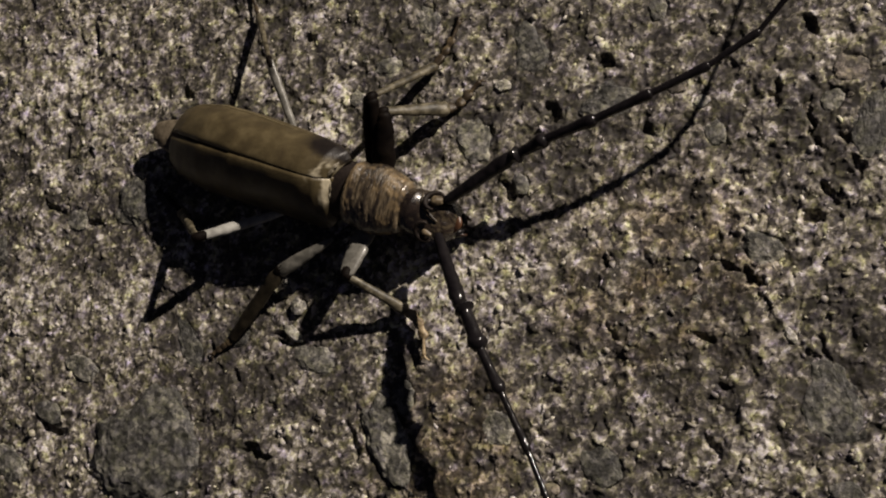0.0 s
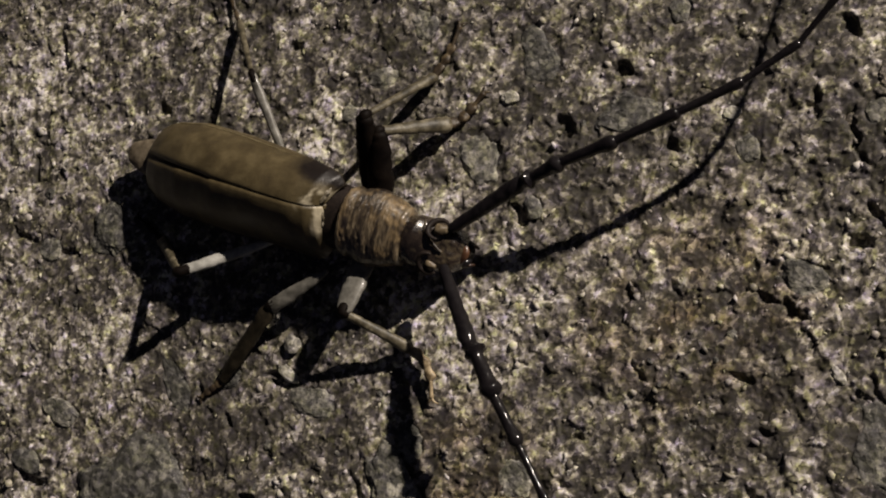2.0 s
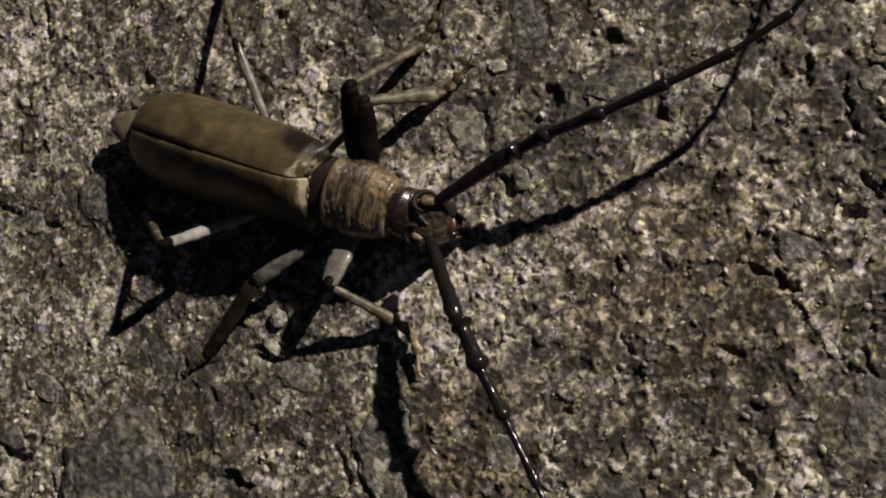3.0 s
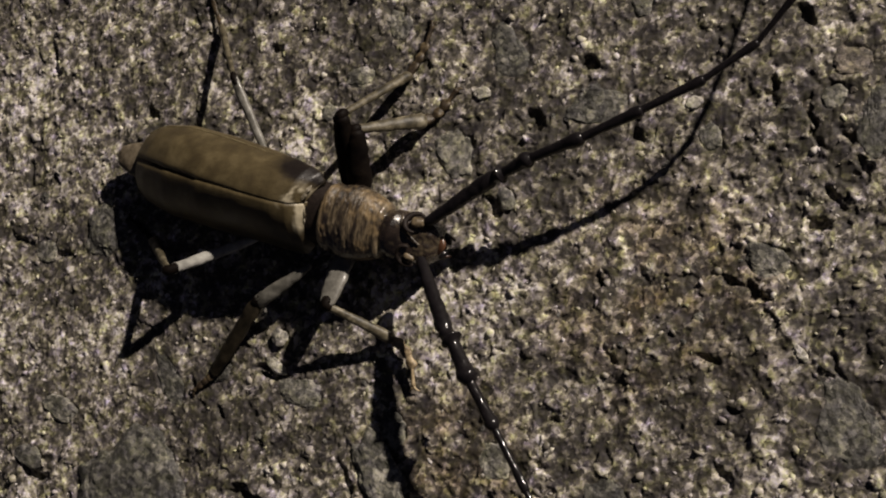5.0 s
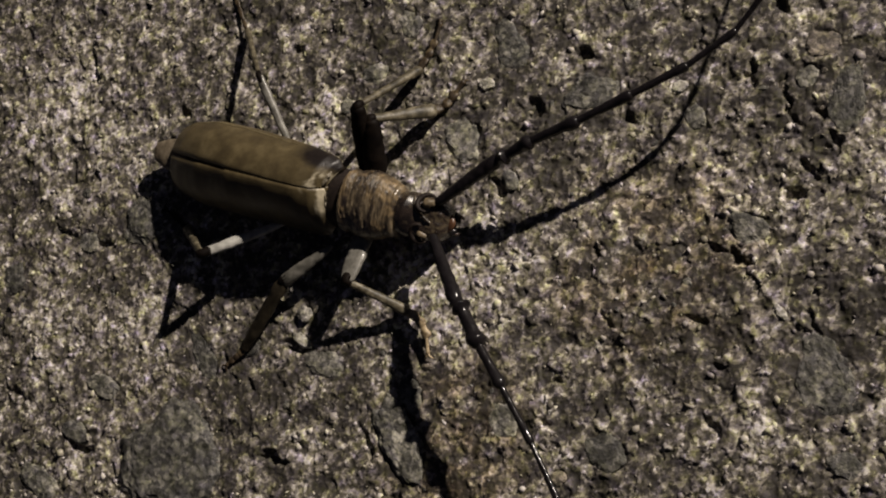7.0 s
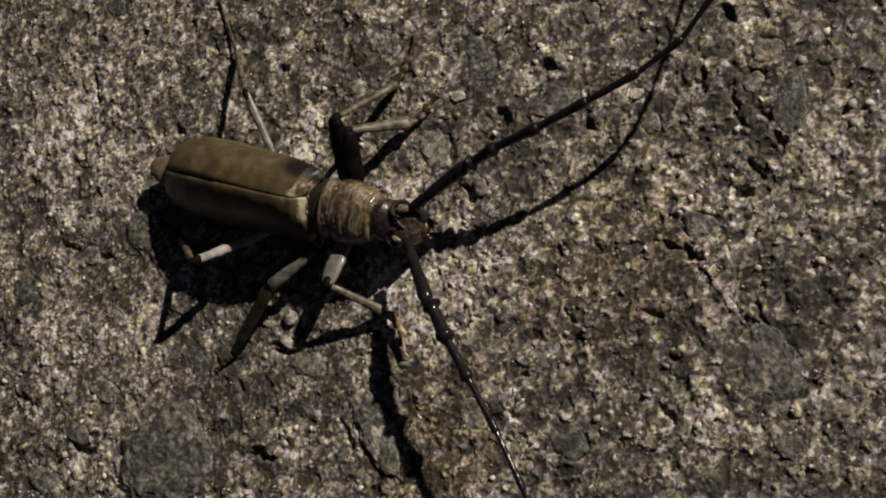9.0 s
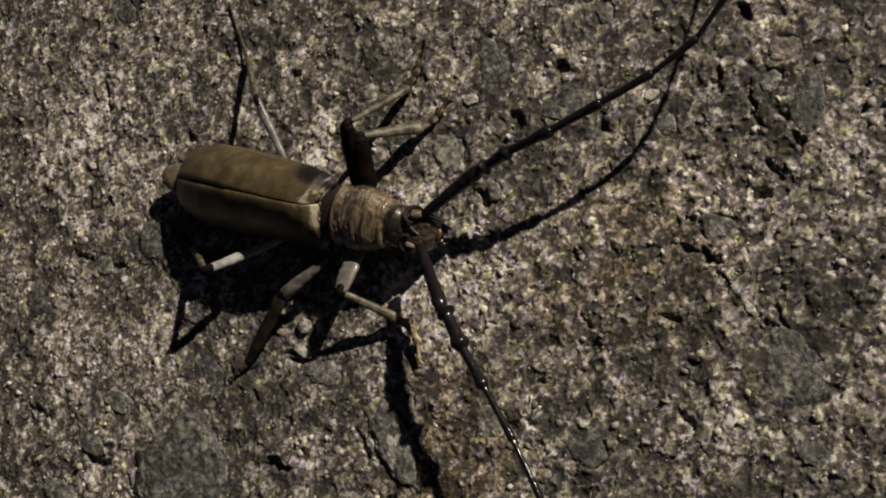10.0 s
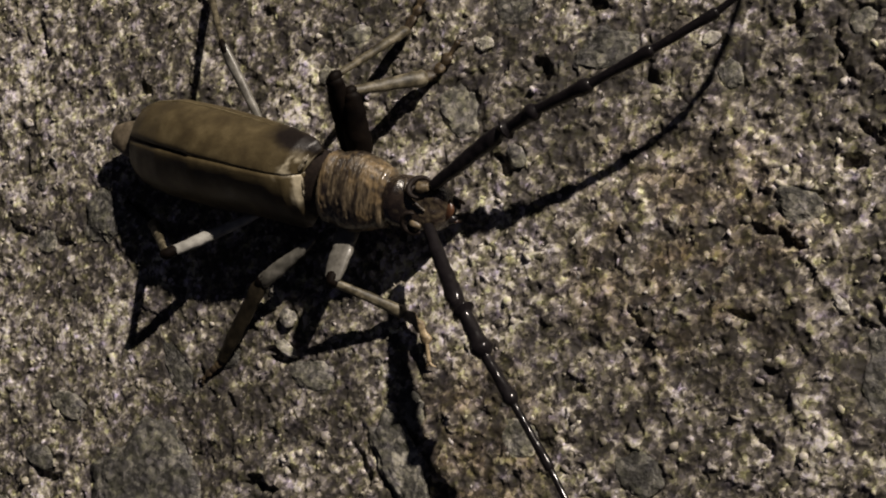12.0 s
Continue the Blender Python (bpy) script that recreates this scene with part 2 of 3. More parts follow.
# ---------------------------------------------------------------- ground
def lattice(x, y, scale, seed):
    """Smooth noise from a random lattice, -1 to 1."""
    rng = np.random.RandomState(seed)
    g = rng.uniform(-1, 1, (257, 257))
    u, v = x / scale + 40.37, y / scale + 71.13
    i, j = np.floor(u).astype(int), np.floor(v).astype(int)
    fu, fv = u - i, v - j
    fu, fv = fu * fu * (3 - 2 * fu), fv * fv * (3 - 2 * fv)
    a, b = g[i % 257, j % 257], g[(i + 1) % 257, j % 257]
    c, d = g[i % 257, (j + 1) % 257], g[(i + 1) % 257, (j + 1) % 257]
    return (a * (1 - fu) + b * fu) * (1 - fv) + (c * (1 - fu) + d * fu) * fv


def cells(x, y, size, seed):
    """Distance to the nearest grain, in grain sizes, that grain's own random number, and the rise of its tilted face."""
    rng = np.random.RandomState(seed)
    jx, jy, val = rng.uniform(0.1, 0.9, (256, 256)), rng.uniform(0.1, 0.9, (256, 256)), rng.uniform(0, 1, (256, 256))
    u, v = x / size + 500.0, y / size + 500.0
    i, j = np.floor(u).astype(int), np.floor(v).astype(int)
    tx, ty = rng.normal(0, 1, (256, 256)), rng.normal(0, 1, (256, 256))
    best, own, rise = np.full(x.shape, 9.0), np.zeros(x.shape), np.zeros(x.shape)
    for di in (-1, 0, 1):
        for dj in (-1, 0, 1):
            a, b = (i + di) % 256, (j + dj) % 256
            ox, oy = u - (i + di + jx[a, b]), v - (j + dj + jy[a, b])
            d = np.hypot(ox, oy)
            near = d < best
            best = np.where(near, d, best)
            own = np.where(near, val[a, b], own)
            rise = np.where(near, ox * tx[a, b] + oy * ty[a, b], rise)
    return best, own, rise


# x, y, half length, half width, turn, height of the top
GREY_STONES = [
    (3.23, -0.02, 0.155, 0.12, 114, 0.26), (2.47, 0.58, 0.45, 0.31, 129, -0.04), (7.15, 1.14, 0.16, 0.19, 120, 0.0),
    (1.78, -3.52, 0.61, 0.34, 125, 0.24), (1.03, 1.59, 0.22, 0.15, 15, 0.1), (0.52, -2.53, 0.36, 0.2, 173, 0.05), (6.45, -0.74, 0.29, 0.2, 159, 0.08),
    (-4.41, -4.41, 0.41, 0.24, 152, 0.1), (-3.34, -2.93, 0.35, 0.17, 166, 0.1), (3.34, -3.22, 0.25, 0.22, 136, 0.03), (5.74, 0.71, 0.21, 0.16, 121, -0.02),
]
DARK_STONES = [
    (-2.89, -0.46, 0.46, 0.34, 114, 0.12), (-2.03, -3.94, 0.88, 0.96, 84, 0.3), (7.45, -2.55, 0.62, 0.42, 115, -0.12), (7.64, 0.83, 0.49, 0.27, 93, -0.05), (3.09, 1.84, 0.45, 0.34, 114, -0.08), (4.29, 1.16, 0.46, 0.31, 11, -0.05), (-5.3, -1.3, 0.3, 0.26, 121, 0.04),
    (-3.78, -3.64, 0.3, 0.18, 167, 0.08), (4.75, -3.57, 0.33, 0.25, 145, 0.05), (7.73, -3.58, 0.21, 0.17, 163, 0.05), (-0.74, -2.31, 0.22, 0.16, 38, 0.03), (-1.56, -2.45, 0.5, 0.18, 127, -0.05),
]
PALE_STONES = [
    (0.16, -1.83, 0.13, 0.11, 164, 0.42), (2.79, 1.32, 0.12, 0.08, 176, 0.1), (0.14, -2.2, 0.19, 0.08, 147, 0.25), (6.91, -1.78, 0.12, 0.05, 126, 0.1), (5.53, 1.11, 0.11, 0.09, 177, 0.1),
]
BROWN_STONES = [(5.2, 1.3, 0.14, 0.12, 0, 0.08)]
# x, y, half length, half width, turn: open hollows, and narrow crevices
HOLLOWS = [
    (3.52, 0.94, 0.19, 0.09, 123), (4.15, 1.66, 0.16, 0.09, 144), (6.47, 1.2, 0.18, 0.06, 97), (6.9, 0.89, 0.27, 0.07, 98), (7.04, 0.59, 0.1, 0.06, 157), (7.31, 0.67, 0.1, 0.05, 157),
    (7.51, 0.32, 0.15, 0.07, 124), (7.02, -0.31, 0.15, 0.09, 154), (7.23, 0.01, 0.21, 0.05, 131), (6.09, -0.98, 0.17, 0.06, 172), (6.38, -1.1, 0.18, 0.08, 160), (4.47, -1.04, 0.1, 0.07, 109),
    (3.09, -0.14, 0.13, 0.1, 124), (-2.23, 1.2, 0.14, 0.08, 128), (-0.34, 2.06, 0.13, 0.08, 159), (-3.64, -3.87, 0.31, 0.08, 163), (-0.2, -3.86, 0.27, 0.08, 171), (-0.02, -2.28, 0.26, 0.09, 164),
    (6.77, 2.09, 0.19, 0.1, 149),
]
CREVICES = [
    (-4.11, 2.05, 0.35, 0.06, 114), (-4.43, -0.57, 0.27, 0.06, 160), (-3.65, -0.77, 0.28, 0.07, 171), (-5.05, -3.08, 0.33, 0.06, 157), (-4.51, -4.47, 0.42, 0.08, 150), (-2.91, -4.24, 0.21, 0.06, 132),
    (-0.69, -2.82, 0.14, 0.05, 129), (-1.15, -2.51, 0.13, 0.06, 108), (1.28, -3.58, 0.3, 0.06, 112), (5.86, -1.9, 0.14, 0.05, 166), (4.67, -1.89, 0.14, 0.05, 109), (6.17, -2.45, 0.16, 0.04, 172),
    (6.09, -3.19, 0.21, 0.05, 131), (3.91, -3.24, 0.14, 0.06, 164), (4.04, -2.68, 0.14, 0.04, 177), (7.25, -1.83, 0.17, 0.05, 116), (2.54, 0.38, 0.16, 0.04, 142), (4.85, 0.72, 0.12, 0.05, 131),
]
draw = random.Random(77)
SMALL_STONES = []
for _ in range(14):
    size = 0.09 + 0.13 * draw.random() ** 2
    spot = (draw.uniform(-5.5, 8.4), draw.uniform(-4.7, 3.6))
    if abs(spot[0] + 0.6) < 1.0 and abs(spot[1] + 2.6) < 0.6:
        continue
    SMALL_STONES.append((*spot, size * draw.uniform(1.0, 1.5), size, draw.uniform(0, 180), draw.uniform(-0.05, 0.05)))


def bedded(x, y):
    """How far a place lies inside one of the larger stones' beds, 0 to 1."""
    inside = np.zeros(np.shape(x))
    for sx, sy, a, b, turn, _ in GREY_STONES + DARK_STONES + PALE_STONES + BROWN_STONES + SMALL_STONES:
        c, d = math.cos(radians(turn)), math.sin(radians(turn))
        u, v = ((x - sx) * c + (y - sy) * d) / a, ((y - sy) * c - (x - sx) * d) / b
        inside = np.maximum(inside, np.clip((1.0 - u * u - v * v) / 0.5, 0, 1))
    return inside


# x, y, radius, strength: where pale sand shows, and where darker paste
PALE_PATCHES = [
    (-3.75, 2.1, 0.74, 0.3), (-5.06, 1.11, 0.74, 0.3), (-3.24, 0.5, 0.66, 0.42), (-4.47, 1.7, 0.58, 0.3), (0.26, 0.87, 0.36, 1.1), (-0.14, 2.26, 0.41, 0.3), (1.9, 0.16, 0.37, 0.45), (2.74, -1.14, 0.74, 0.5),
    (2.79, -1.88, 0.66, 0.42), (1.73, -1.44, 0.33, 0.45), (6.88, -1.83, 0.41, 0.35), (6.38, -2.9, 0.58, 0.35), (6.79, -3.18, 0.58, 0.42), (7.72, -2.98, 0.5, 0.55), (6.91, -0.73, 0.58, 0.3), (5.92, 0.16, 0.58, 0.2),
    (0.2, -3.75, 0.6, 0.25), (2.45, 1.83, 0.38, 0.36), (3.86, 1.35, 0.22, 0.45), (4.6, -0.5, 0.7, 0.25), (-2.72, -2.11, 0.66, 0.25), (-4.43, -1.96, 0.74, 0.2), (4.47, -2.37, 0.2, 0.5),
]
DARK_PATCHES = [
    (1.01, 1.61, 0.74, -0.3), (3.11, 1.85, 0.58, -0.16), (4.35, 1.1, 0.75, -0.28), (6.75, 1.0, 0.4, -0.25), (3.38, 0.18, 0.74, -0.15), (5.23, -1.99, 1.16, -0.1), (3.2, -2.75, 0.6, -0.3), (6.09, -2.38, 0.91, -0.15), (7.35, -2.5, 0.8, -0.45),
    (5.1, -3.63, 0.6, -0.05), (-3.59, -0.94, 0.74, -0.25), (-5.09, -1.19, 0.58, -0.25), (-1.17, -2.72, 0.66, -0.32), (0.72, -3.27, 0.74, -0.12), (-4.56, -3.49, 0.58, -0.18), (-0.61, -3.2, 0.6, -0.12), (6.77, 1.44, 0.66, -0.1),
    (7.39, -1.37, 0.5, -0.2), (2.6, -3.7, 0.5, -0.15), (0.61, 2.04, 0.5, -0.25), (2.2, 1.86, 0.24, -0.32),
]
# broad drifts of tone
TONE_PATCHES = [
    (3.55, -0.62, 0.55, 0.22), (-4.88, 2.15, 0.75, -0.11), (-2.74, 2.0, 0.75, 0.07), (-0.77, 1.87, 0.75, -0.11), (-4.71, 0.83, 0.75, 0.07), (-4.54, -0.47, 0.75, 0.18), (2.73, 1.63, 0.75, -0.11), (4.29, 1.52, 0.75, 0.18), (2.81, 0.5, 0.75, -0.09),
    (4.35, 0.43, 0.75, -0.07), (5.79, 0.37, 0.75, -0.07), (2.88, -0.6, 0.75, 0.07), (-4.37, -1.74, 0.75, 0.14), (-4.21, -2.98, 0.75, 0.09), (-2.18, -2.92, 0.75, -0.07), (-0.31, -2.86, 0.75, -0.07), (-4.05, -4.19, 0.75, 0.07),
    (4.47, -1.68, 0.75, 0.07), (7.2, -1.66, 0.75, -0.07), (3.03, -2.75, 0.75, -0.11), (5.92, -2.66, 0.75, -0.16), (7.23, -2.62, 0.75, -0.14), (3.1, -3.8, 0.75, 0.07), (4.58, -3.71, 0.75, 0.09), (5.96, -3.64, 0.75, -0.11),
]


def paleness(x, y):
    p = 0.44 + 0.5 * (0.22 * lattice(x, y, 1.0, 31) + 0.5 * lattice(x, y, 0.4, 32) + 0.4 * lattice(x, y, 0.17, 34))
    for px, py, r, k in PALE_PATCHES + DARK_PATCHES + TONE_PATCHES:
        p = p + k * np.exp(-((x - px) ** 2 + (y - py) ** 2) / (r * r))
    return np.clip(p, 0, 1.2)


def relief(x, y):
    """Height in centimetres, grain tone with the shade of hollows put in, and rust of the concrete at x, y in
    centimetres.
    """
    wx = x + 0.05 * lattice(x, y, 0.12, 1) + 0.02 * lattice(x, y, 0.04, 2)
    wy = y + 0.05 * lattice(x, y, 0.12, 3) + 0.02 * lattice(x, y, 0.04, 4)
    d1, v1, f1 = cells(wx, wy, 0.065, 11)
    d2, v2, f2 = cells(wx, wy, 0.115, 12)
    d3, v3, f3 = cells(wx, wy, 0.32, 13)
    big = 0.6 * lattice(x, y, 1.6, 21) + 0.4 * lattice(x, y, 0.6, 22)
    mid = lattice(x, y, 0.22, 23)
    h = 0.035 * big + 0.022 * mid
    h += 0.014 * (v1 - 0.35) * np.clip(1 - (d1 / 0.75) ** 2, 0, 1)
    h += 0.022 * (v2 - 0.4) * np.clip(1 - (d2 / 0.8) ** 2, 0, 1)
    h += 0.006 * f1 + 0.009 * f2 + 0.012 * f3 * (v3 > 0.5)
    h += 0.05 * np.clip(v3 - 0.55, 0, 1) * np.clip(1 - (d3 / 0.7) ** 3, 0, 1)
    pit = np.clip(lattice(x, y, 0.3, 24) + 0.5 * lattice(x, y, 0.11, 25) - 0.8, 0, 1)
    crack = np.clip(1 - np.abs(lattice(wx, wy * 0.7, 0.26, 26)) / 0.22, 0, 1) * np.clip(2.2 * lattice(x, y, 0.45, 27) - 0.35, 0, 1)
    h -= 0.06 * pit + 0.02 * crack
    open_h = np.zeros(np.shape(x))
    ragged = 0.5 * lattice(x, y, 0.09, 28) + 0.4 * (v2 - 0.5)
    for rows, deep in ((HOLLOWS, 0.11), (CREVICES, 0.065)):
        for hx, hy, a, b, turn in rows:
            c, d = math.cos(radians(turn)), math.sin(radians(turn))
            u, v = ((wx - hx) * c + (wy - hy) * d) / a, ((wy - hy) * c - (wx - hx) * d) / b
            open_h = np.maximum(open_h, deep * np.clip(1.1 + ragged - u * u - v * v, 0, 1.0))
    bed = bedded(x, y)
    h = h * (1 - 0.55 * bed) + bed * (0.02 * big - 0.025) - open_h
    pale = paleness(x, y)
    # recesses get shade in their colour too, deeper ones the most
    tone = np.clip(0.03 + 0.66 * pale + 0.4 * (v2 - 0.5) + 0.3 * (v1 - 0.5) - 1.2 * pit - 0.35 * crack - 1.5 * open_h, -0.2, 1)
    rust = np.clip(0.9 - np.hypot(x - 5.2, y + 1.2) / 2.0, 0, 1) + np.clip(1.2 - np.hypot(x - 2.6, y + 3.5) / 1.2, 0, 1)
    rust = np.clip(rust * (0.5 + 0.6 * lattice(x, y, 0.3, 33) + 0.5 * lattice(x, y, 0.12, 35)), 0, 1)
    # beyond the stretch that is laid out grain by grain the concrete runs on level
    beyond = np.maximum(np.maximum(-7.2 - x, x - 9.1), np.maximum(-5.5 - y, y - 4.7))
    near = np.clip(1 - beyond / 0.6, 0, 1)
    return h * near, 0.36 + (tone - 0.36) * near, rust * near


def build_ground():
    fine_x = np.arange(-7.3, 9.2, 0.017)
    fine_y = np.arange(-5.6, 4.8, 0.017)
    out = np.array([0.3, 0.8, 2, 5, 12, 30, 80, 250, 800, 3000, 20000])
    xs = np.concatenate([fine_x[0] - out[::-1], fine_x, fine_x[-1] + out])
    ys = np.concatenate([fine_y[0] - out[::-1], fine_y, fine_y[-1] + out])
    gx, gy = np.meshgrid(xs, ys)
    h, tone, rust = relief(gx, gy)
    nx, ny = len(xs), len(ys)
    co = np.stack([gx, gy, h], -1).reshape(-1, 3) * CM
    idx = np.arange(nx * ny).reshape(ny, nx)
    quads = np.stack([idx[:-1, :-1], idx[:-1, 1:], idx[1:, 1:], idx[1:, :-1]], -1).reshape(-1, 4)
    me = bpy.data.meshes.new("ground")
    me.vertices.add(len(co))
    me.vertices.foreach_set("co", co.ravel())
    me.loops.add(quads.size)
    me.loops.foreach_set("vertex_index", quads.ravel())
    me.polygons.add(len(quads))
    me.polygons.foreach_set("loop_start", np.arange(0, quads.size, 4))
    me.polygons.foreach_set("use_smooth", np.ones(len(quads), bool))
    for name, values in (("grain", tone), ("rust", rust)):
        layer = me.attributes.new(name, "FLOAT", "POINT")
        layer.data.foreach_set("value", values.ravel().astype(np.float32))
    me.update()
    me.validate()
    me.materials.append(CONCRETE)
    ob = new("ground", me)
    return tagged(ob, "rough weathered concrete with exposed sand and aggregate", "ground", kind="structure")


ground = build_ground()


def height(x, y):
    return float(relief(np.array([x]), np.array([y]))[0][0])


def stone_mesh(seed, sub=3, knobs=0.2, flat=0.6, chips=9, level=1.0):
    """A chipped stone of radius 1: a ball cut by random planes, then worn; a higher level flattens its top."""
    rng = random.Random(seed)
    planes = []
    for _ in range(chips):
        a, e = rng.uniform(0, 2 * math.pi), rng.uniform(-0.3, 0.9)
        planes.append((Vector((math.cos(a) * math.cos(e), math.sin(a) * math.cos(e), math.sin(e))), rng.uniform(0.72, 0.95)))
    bm = bmesh.new()
    bmesh.ops.create_icosphere(bm, subdivisions=sub, radius=1)
    off = Vector((seed * 3.7, seed * 1.3, seed * 7.1))
    for v in bm.verts:
        d = v.co.normalized()
        k = min([1.0] + [r / max(d.dot(n), 0.05) for n, r in planes])
        k += knobs * noise.noise(d * 1.4 + off) + 0.09 * noise.noise(d * 4.2 + off) + 0.05 * noise.noise(d * 9 + off) + (0.02 * noise.noise(d * 19 + off) + 0.015 * noise.noise(d * 37 + off) if sub > 3 else 0)
        v.co = d * k
        z = min(1.0, abs(v.co.z))
        v.co.z = math.copysign(flat * (1 - (1 - z) ** level), v.co.z) + 0.05 * noise.noise(d * 6 + off) + 0.03 * noise.noise(d * 15 + off)
    me = bpy.data.meshes.new("stone")
    bm.to_mesh(me)
    bm.free()
    me.polygons.foreach_set("use_smooth", [True] * len(me.polygons))
    return me


number = 0
SETS = [(GREY_STONES, STONE_GREY), (DARK_STONES, STONE_DARK), (PALE_STONES, STONE_PALE), (BROWN_STONES, STONE_BROWN)]
SETS += [(SMALL_STONES[:8], STONE_GREY), (SMALL_STONES[8:11], STONE_DARK), (SMALL_STONES[11:], STONE_BROWN)]
for rows, mat in SETS:
    for x, y, a, b, turn, top in rows:
        number += 1
        me = stone_mesh(number, 6 if a > 0.45 else 5 if a > 0.2 else 4, 0.16 if a > 0.8 else 0.26, 0.6, 5 if a > 0.8 else 8, 2.2)
        me.materials.append(mat)
        ob = new("stone", me)
        ob.parent = ground
        thick = min(a, b) * 0.5
        ob.matrix_basis = pose(x * CM, y * CM, (0.035 * (0.6 * lattice(x, y, 1.6, 21) + 0.4 * lattice(x, y, 0.6, 22)) + 0.005 + 0.22 * top - thick * 0.5) * CM, 0, 0, turn) @ Matrix.Diagonal((a * CM, b * CM, thick * CM, 1))

# small pebbles that stand out of the paste
rng = random.Random(5)
pebble_meshes = []
for k in range(12):
    me = stone_mesh(100 + k, 2, 0.45, 0.7, 14)
    me.polygons.foreach_set("use_smooth", [False] * len(me.polygons))
    me.materials.append((STONE_DARK, STONE_GREY, STONE_GREY, STONE_BROWN)[k % 4])
    pebble_meshes.append(me)
for k in range(290):
    x, y = rng.uniform(-5.5, 8.4), rng.uniform(-4.6, 3.6)
    r = 0.035 + 0.06 * rng.random() ** 2.2
    ob = new("pebble", rng.choice(pebble_meshes))
    ob.parent = ground
    ob.matrix_basis = pose(x * CM, y * CM, (height(x, y) + r * rng.uniform(-0.7, -0.3)) * CM, rng.uniform(-25, 25), rng.uniform(-25, 25), rng.uniform(0, 360)) @ Matrix.Diagonal((r * CM * rng.uniform(0.8, 1.3), r * CM, r * CM * rng.uniform(0.7, 1.0), 1))


def build_sand(count, seed):
    """Loose and half-bedded sand grains, joined."""
    rs = np.random.RandomState(seed)
    bm = bmesh.new()
    bmesh.ops.create_icosphere(bm, subdivisions=1, radius=1)
    unit = np.array([v.co[:] for v in bm.verts])
    faces = np.array([[v.index for v in f.verts] for f in bm.faces])
    bm.free()
    x, y = rs.uniform(-7.0, 9.0, count * 2), rs.uniform(-5.4, 4.6, count * 2)
    keep = (bedded(x, y) < 0.4) & (rs.uniform(0, 1, count * 2) < 0.15 + 0.85 * paleness(x, y) ** 1.5)
    x, y = x[keep][:count], y[keep][:count]
    count = len(x)
    h, tone, _ = relief(x, y)
    r = 0.024 + 0.042 * rs.uniform(0, 1, count) ** 2
    squash = rs.uniform(0.4, 1.6, (count, 1, 3))
    lumps = 1 + rs.uniform(-0.4, 0.25, (count, len(unit), 1))
    q = rs.normal(size=(count, 4))
    q /= np.linalg.norm(q, axis=1, keepdims=True)
    w, a, b, c = q.T
    turn = np.array([[1 - 2 * (b * b + c * c), 2 * (a * b - c * w), 2 * (a * c + b * w)], [2 * (a * b + c * w), 1 - 2 * (a * a + c * c), 2 * (b * c - a * w)], [2 * (a * c - b * w), 2 * (b * c + a * w), 1 - 2 * (a * a + b * b)]]).transpose(2, 0, 1)
    pts = np.einsum("nij,nkj->nki", turn, unit[None] * squash * lumps) * r[:, None, None]
    pts += np.stack([x, y, h + r * rs.uniform(-0.9, -0.35, count)], -1)[:, None, :]
    tris = (faces[None] + (np.arange(count) * len(unit))[:, None, None]).reshape(-1, 3)
    me = bpy.data.meshes.new("sand_grains")
    me.vertices.add(count * len(unit))
    me.vertices.foreach_set("co", (pts * CM).ravel())
    me.loops.add(tris.size)
    me.loops.foreach_set("vertex_index", tris.ravel())
    me.polygons.add(len(tris))
    me.polygons.foreach_set("loop_start", np.arange(0, tris.size, 3))
    layer = me.attributes.new("grain", "FLOAT", "POINT")
    shade = np.clip(0.5 * tone + 0.3 + 0.4 * rs.uniform(-0.7, 1, count), 0, 1)
    layer.data.foreach_set("value", np.repeat(shade, len(unit)).astype(np.float32))
    me.update()
    me.validate()
    me.materials.append(SAND)
    return tagged(new("sand_grains", me), "pale sand grains bedded in the concrete", "sand", kind="stuff")


build_sand(4500, 9)

# ---------------------------------------------------------------- beetle
ROOT = Vector((0.78, -0.25, 0))
AXIS = Vector((0.972, -0.235, 0))
LEFT = Vector((0.235, 0.972, 0))
beetle = new("longhorn_beetle")
tagged(beetle, "olive-brown longhorn beetle with long black antennae on concrete", "beetle")


def body_point(s, w, z):
    """Along the body, to its left, and up. The body leans to its right, most at the shoulders."""
    up, lean = z - 0.5, radians(curve_at(s, [-3.0, -0.1, 0.4, 1.8], [7, 18, 8, 5]))
    return ROOT + AXIS * s + LEFT * (w * math.cos(lean) - up * math.sin(lean)) + Vector((0, 0, 0.5 + up * math.cos(lean) + w * math.sin(lean)))


def shoulder(s, f, side):
    """How far the front of a wing case runs forward at a share f of its width: back at the seam, forward at the shoulder."""
    near = min(1.0, max(0.0, (s + 0.8) / 0.88))
    return near * near * (-0.03 + (0.15 if side > 0 else 0.09) * min(1.0, f) ** 1.5)


EL_S = [-3.0, -2.97, -2.9, -2.68, -2.2, -1.5, -0.8, -0.3, -0.1, 0.02, 0.08]
EL_W = [0.10, 0.25, 0.38, 0.51, 0.60, 0.615, 0.60, 0.60, 0.585, 0.53, 0.42]
EL_L = [0.0, 0.02, 0.03, 0.045, 0.045, 0.035, 0.025, 0.01, 0.0, 0.0, 0.0]  # the left wing case bulges a little more
EL_T = [0.40, 0.45, 0.51, 0.63, 0.84, 1.035, 1.085, 1.045, 0.98, 0.90, 0.80]
EL_E = [0.36, 0.35, 0.34, 0.32, 0.34, 0.38, 0.45, 0.56, 0.62, 0.64, 0.64]


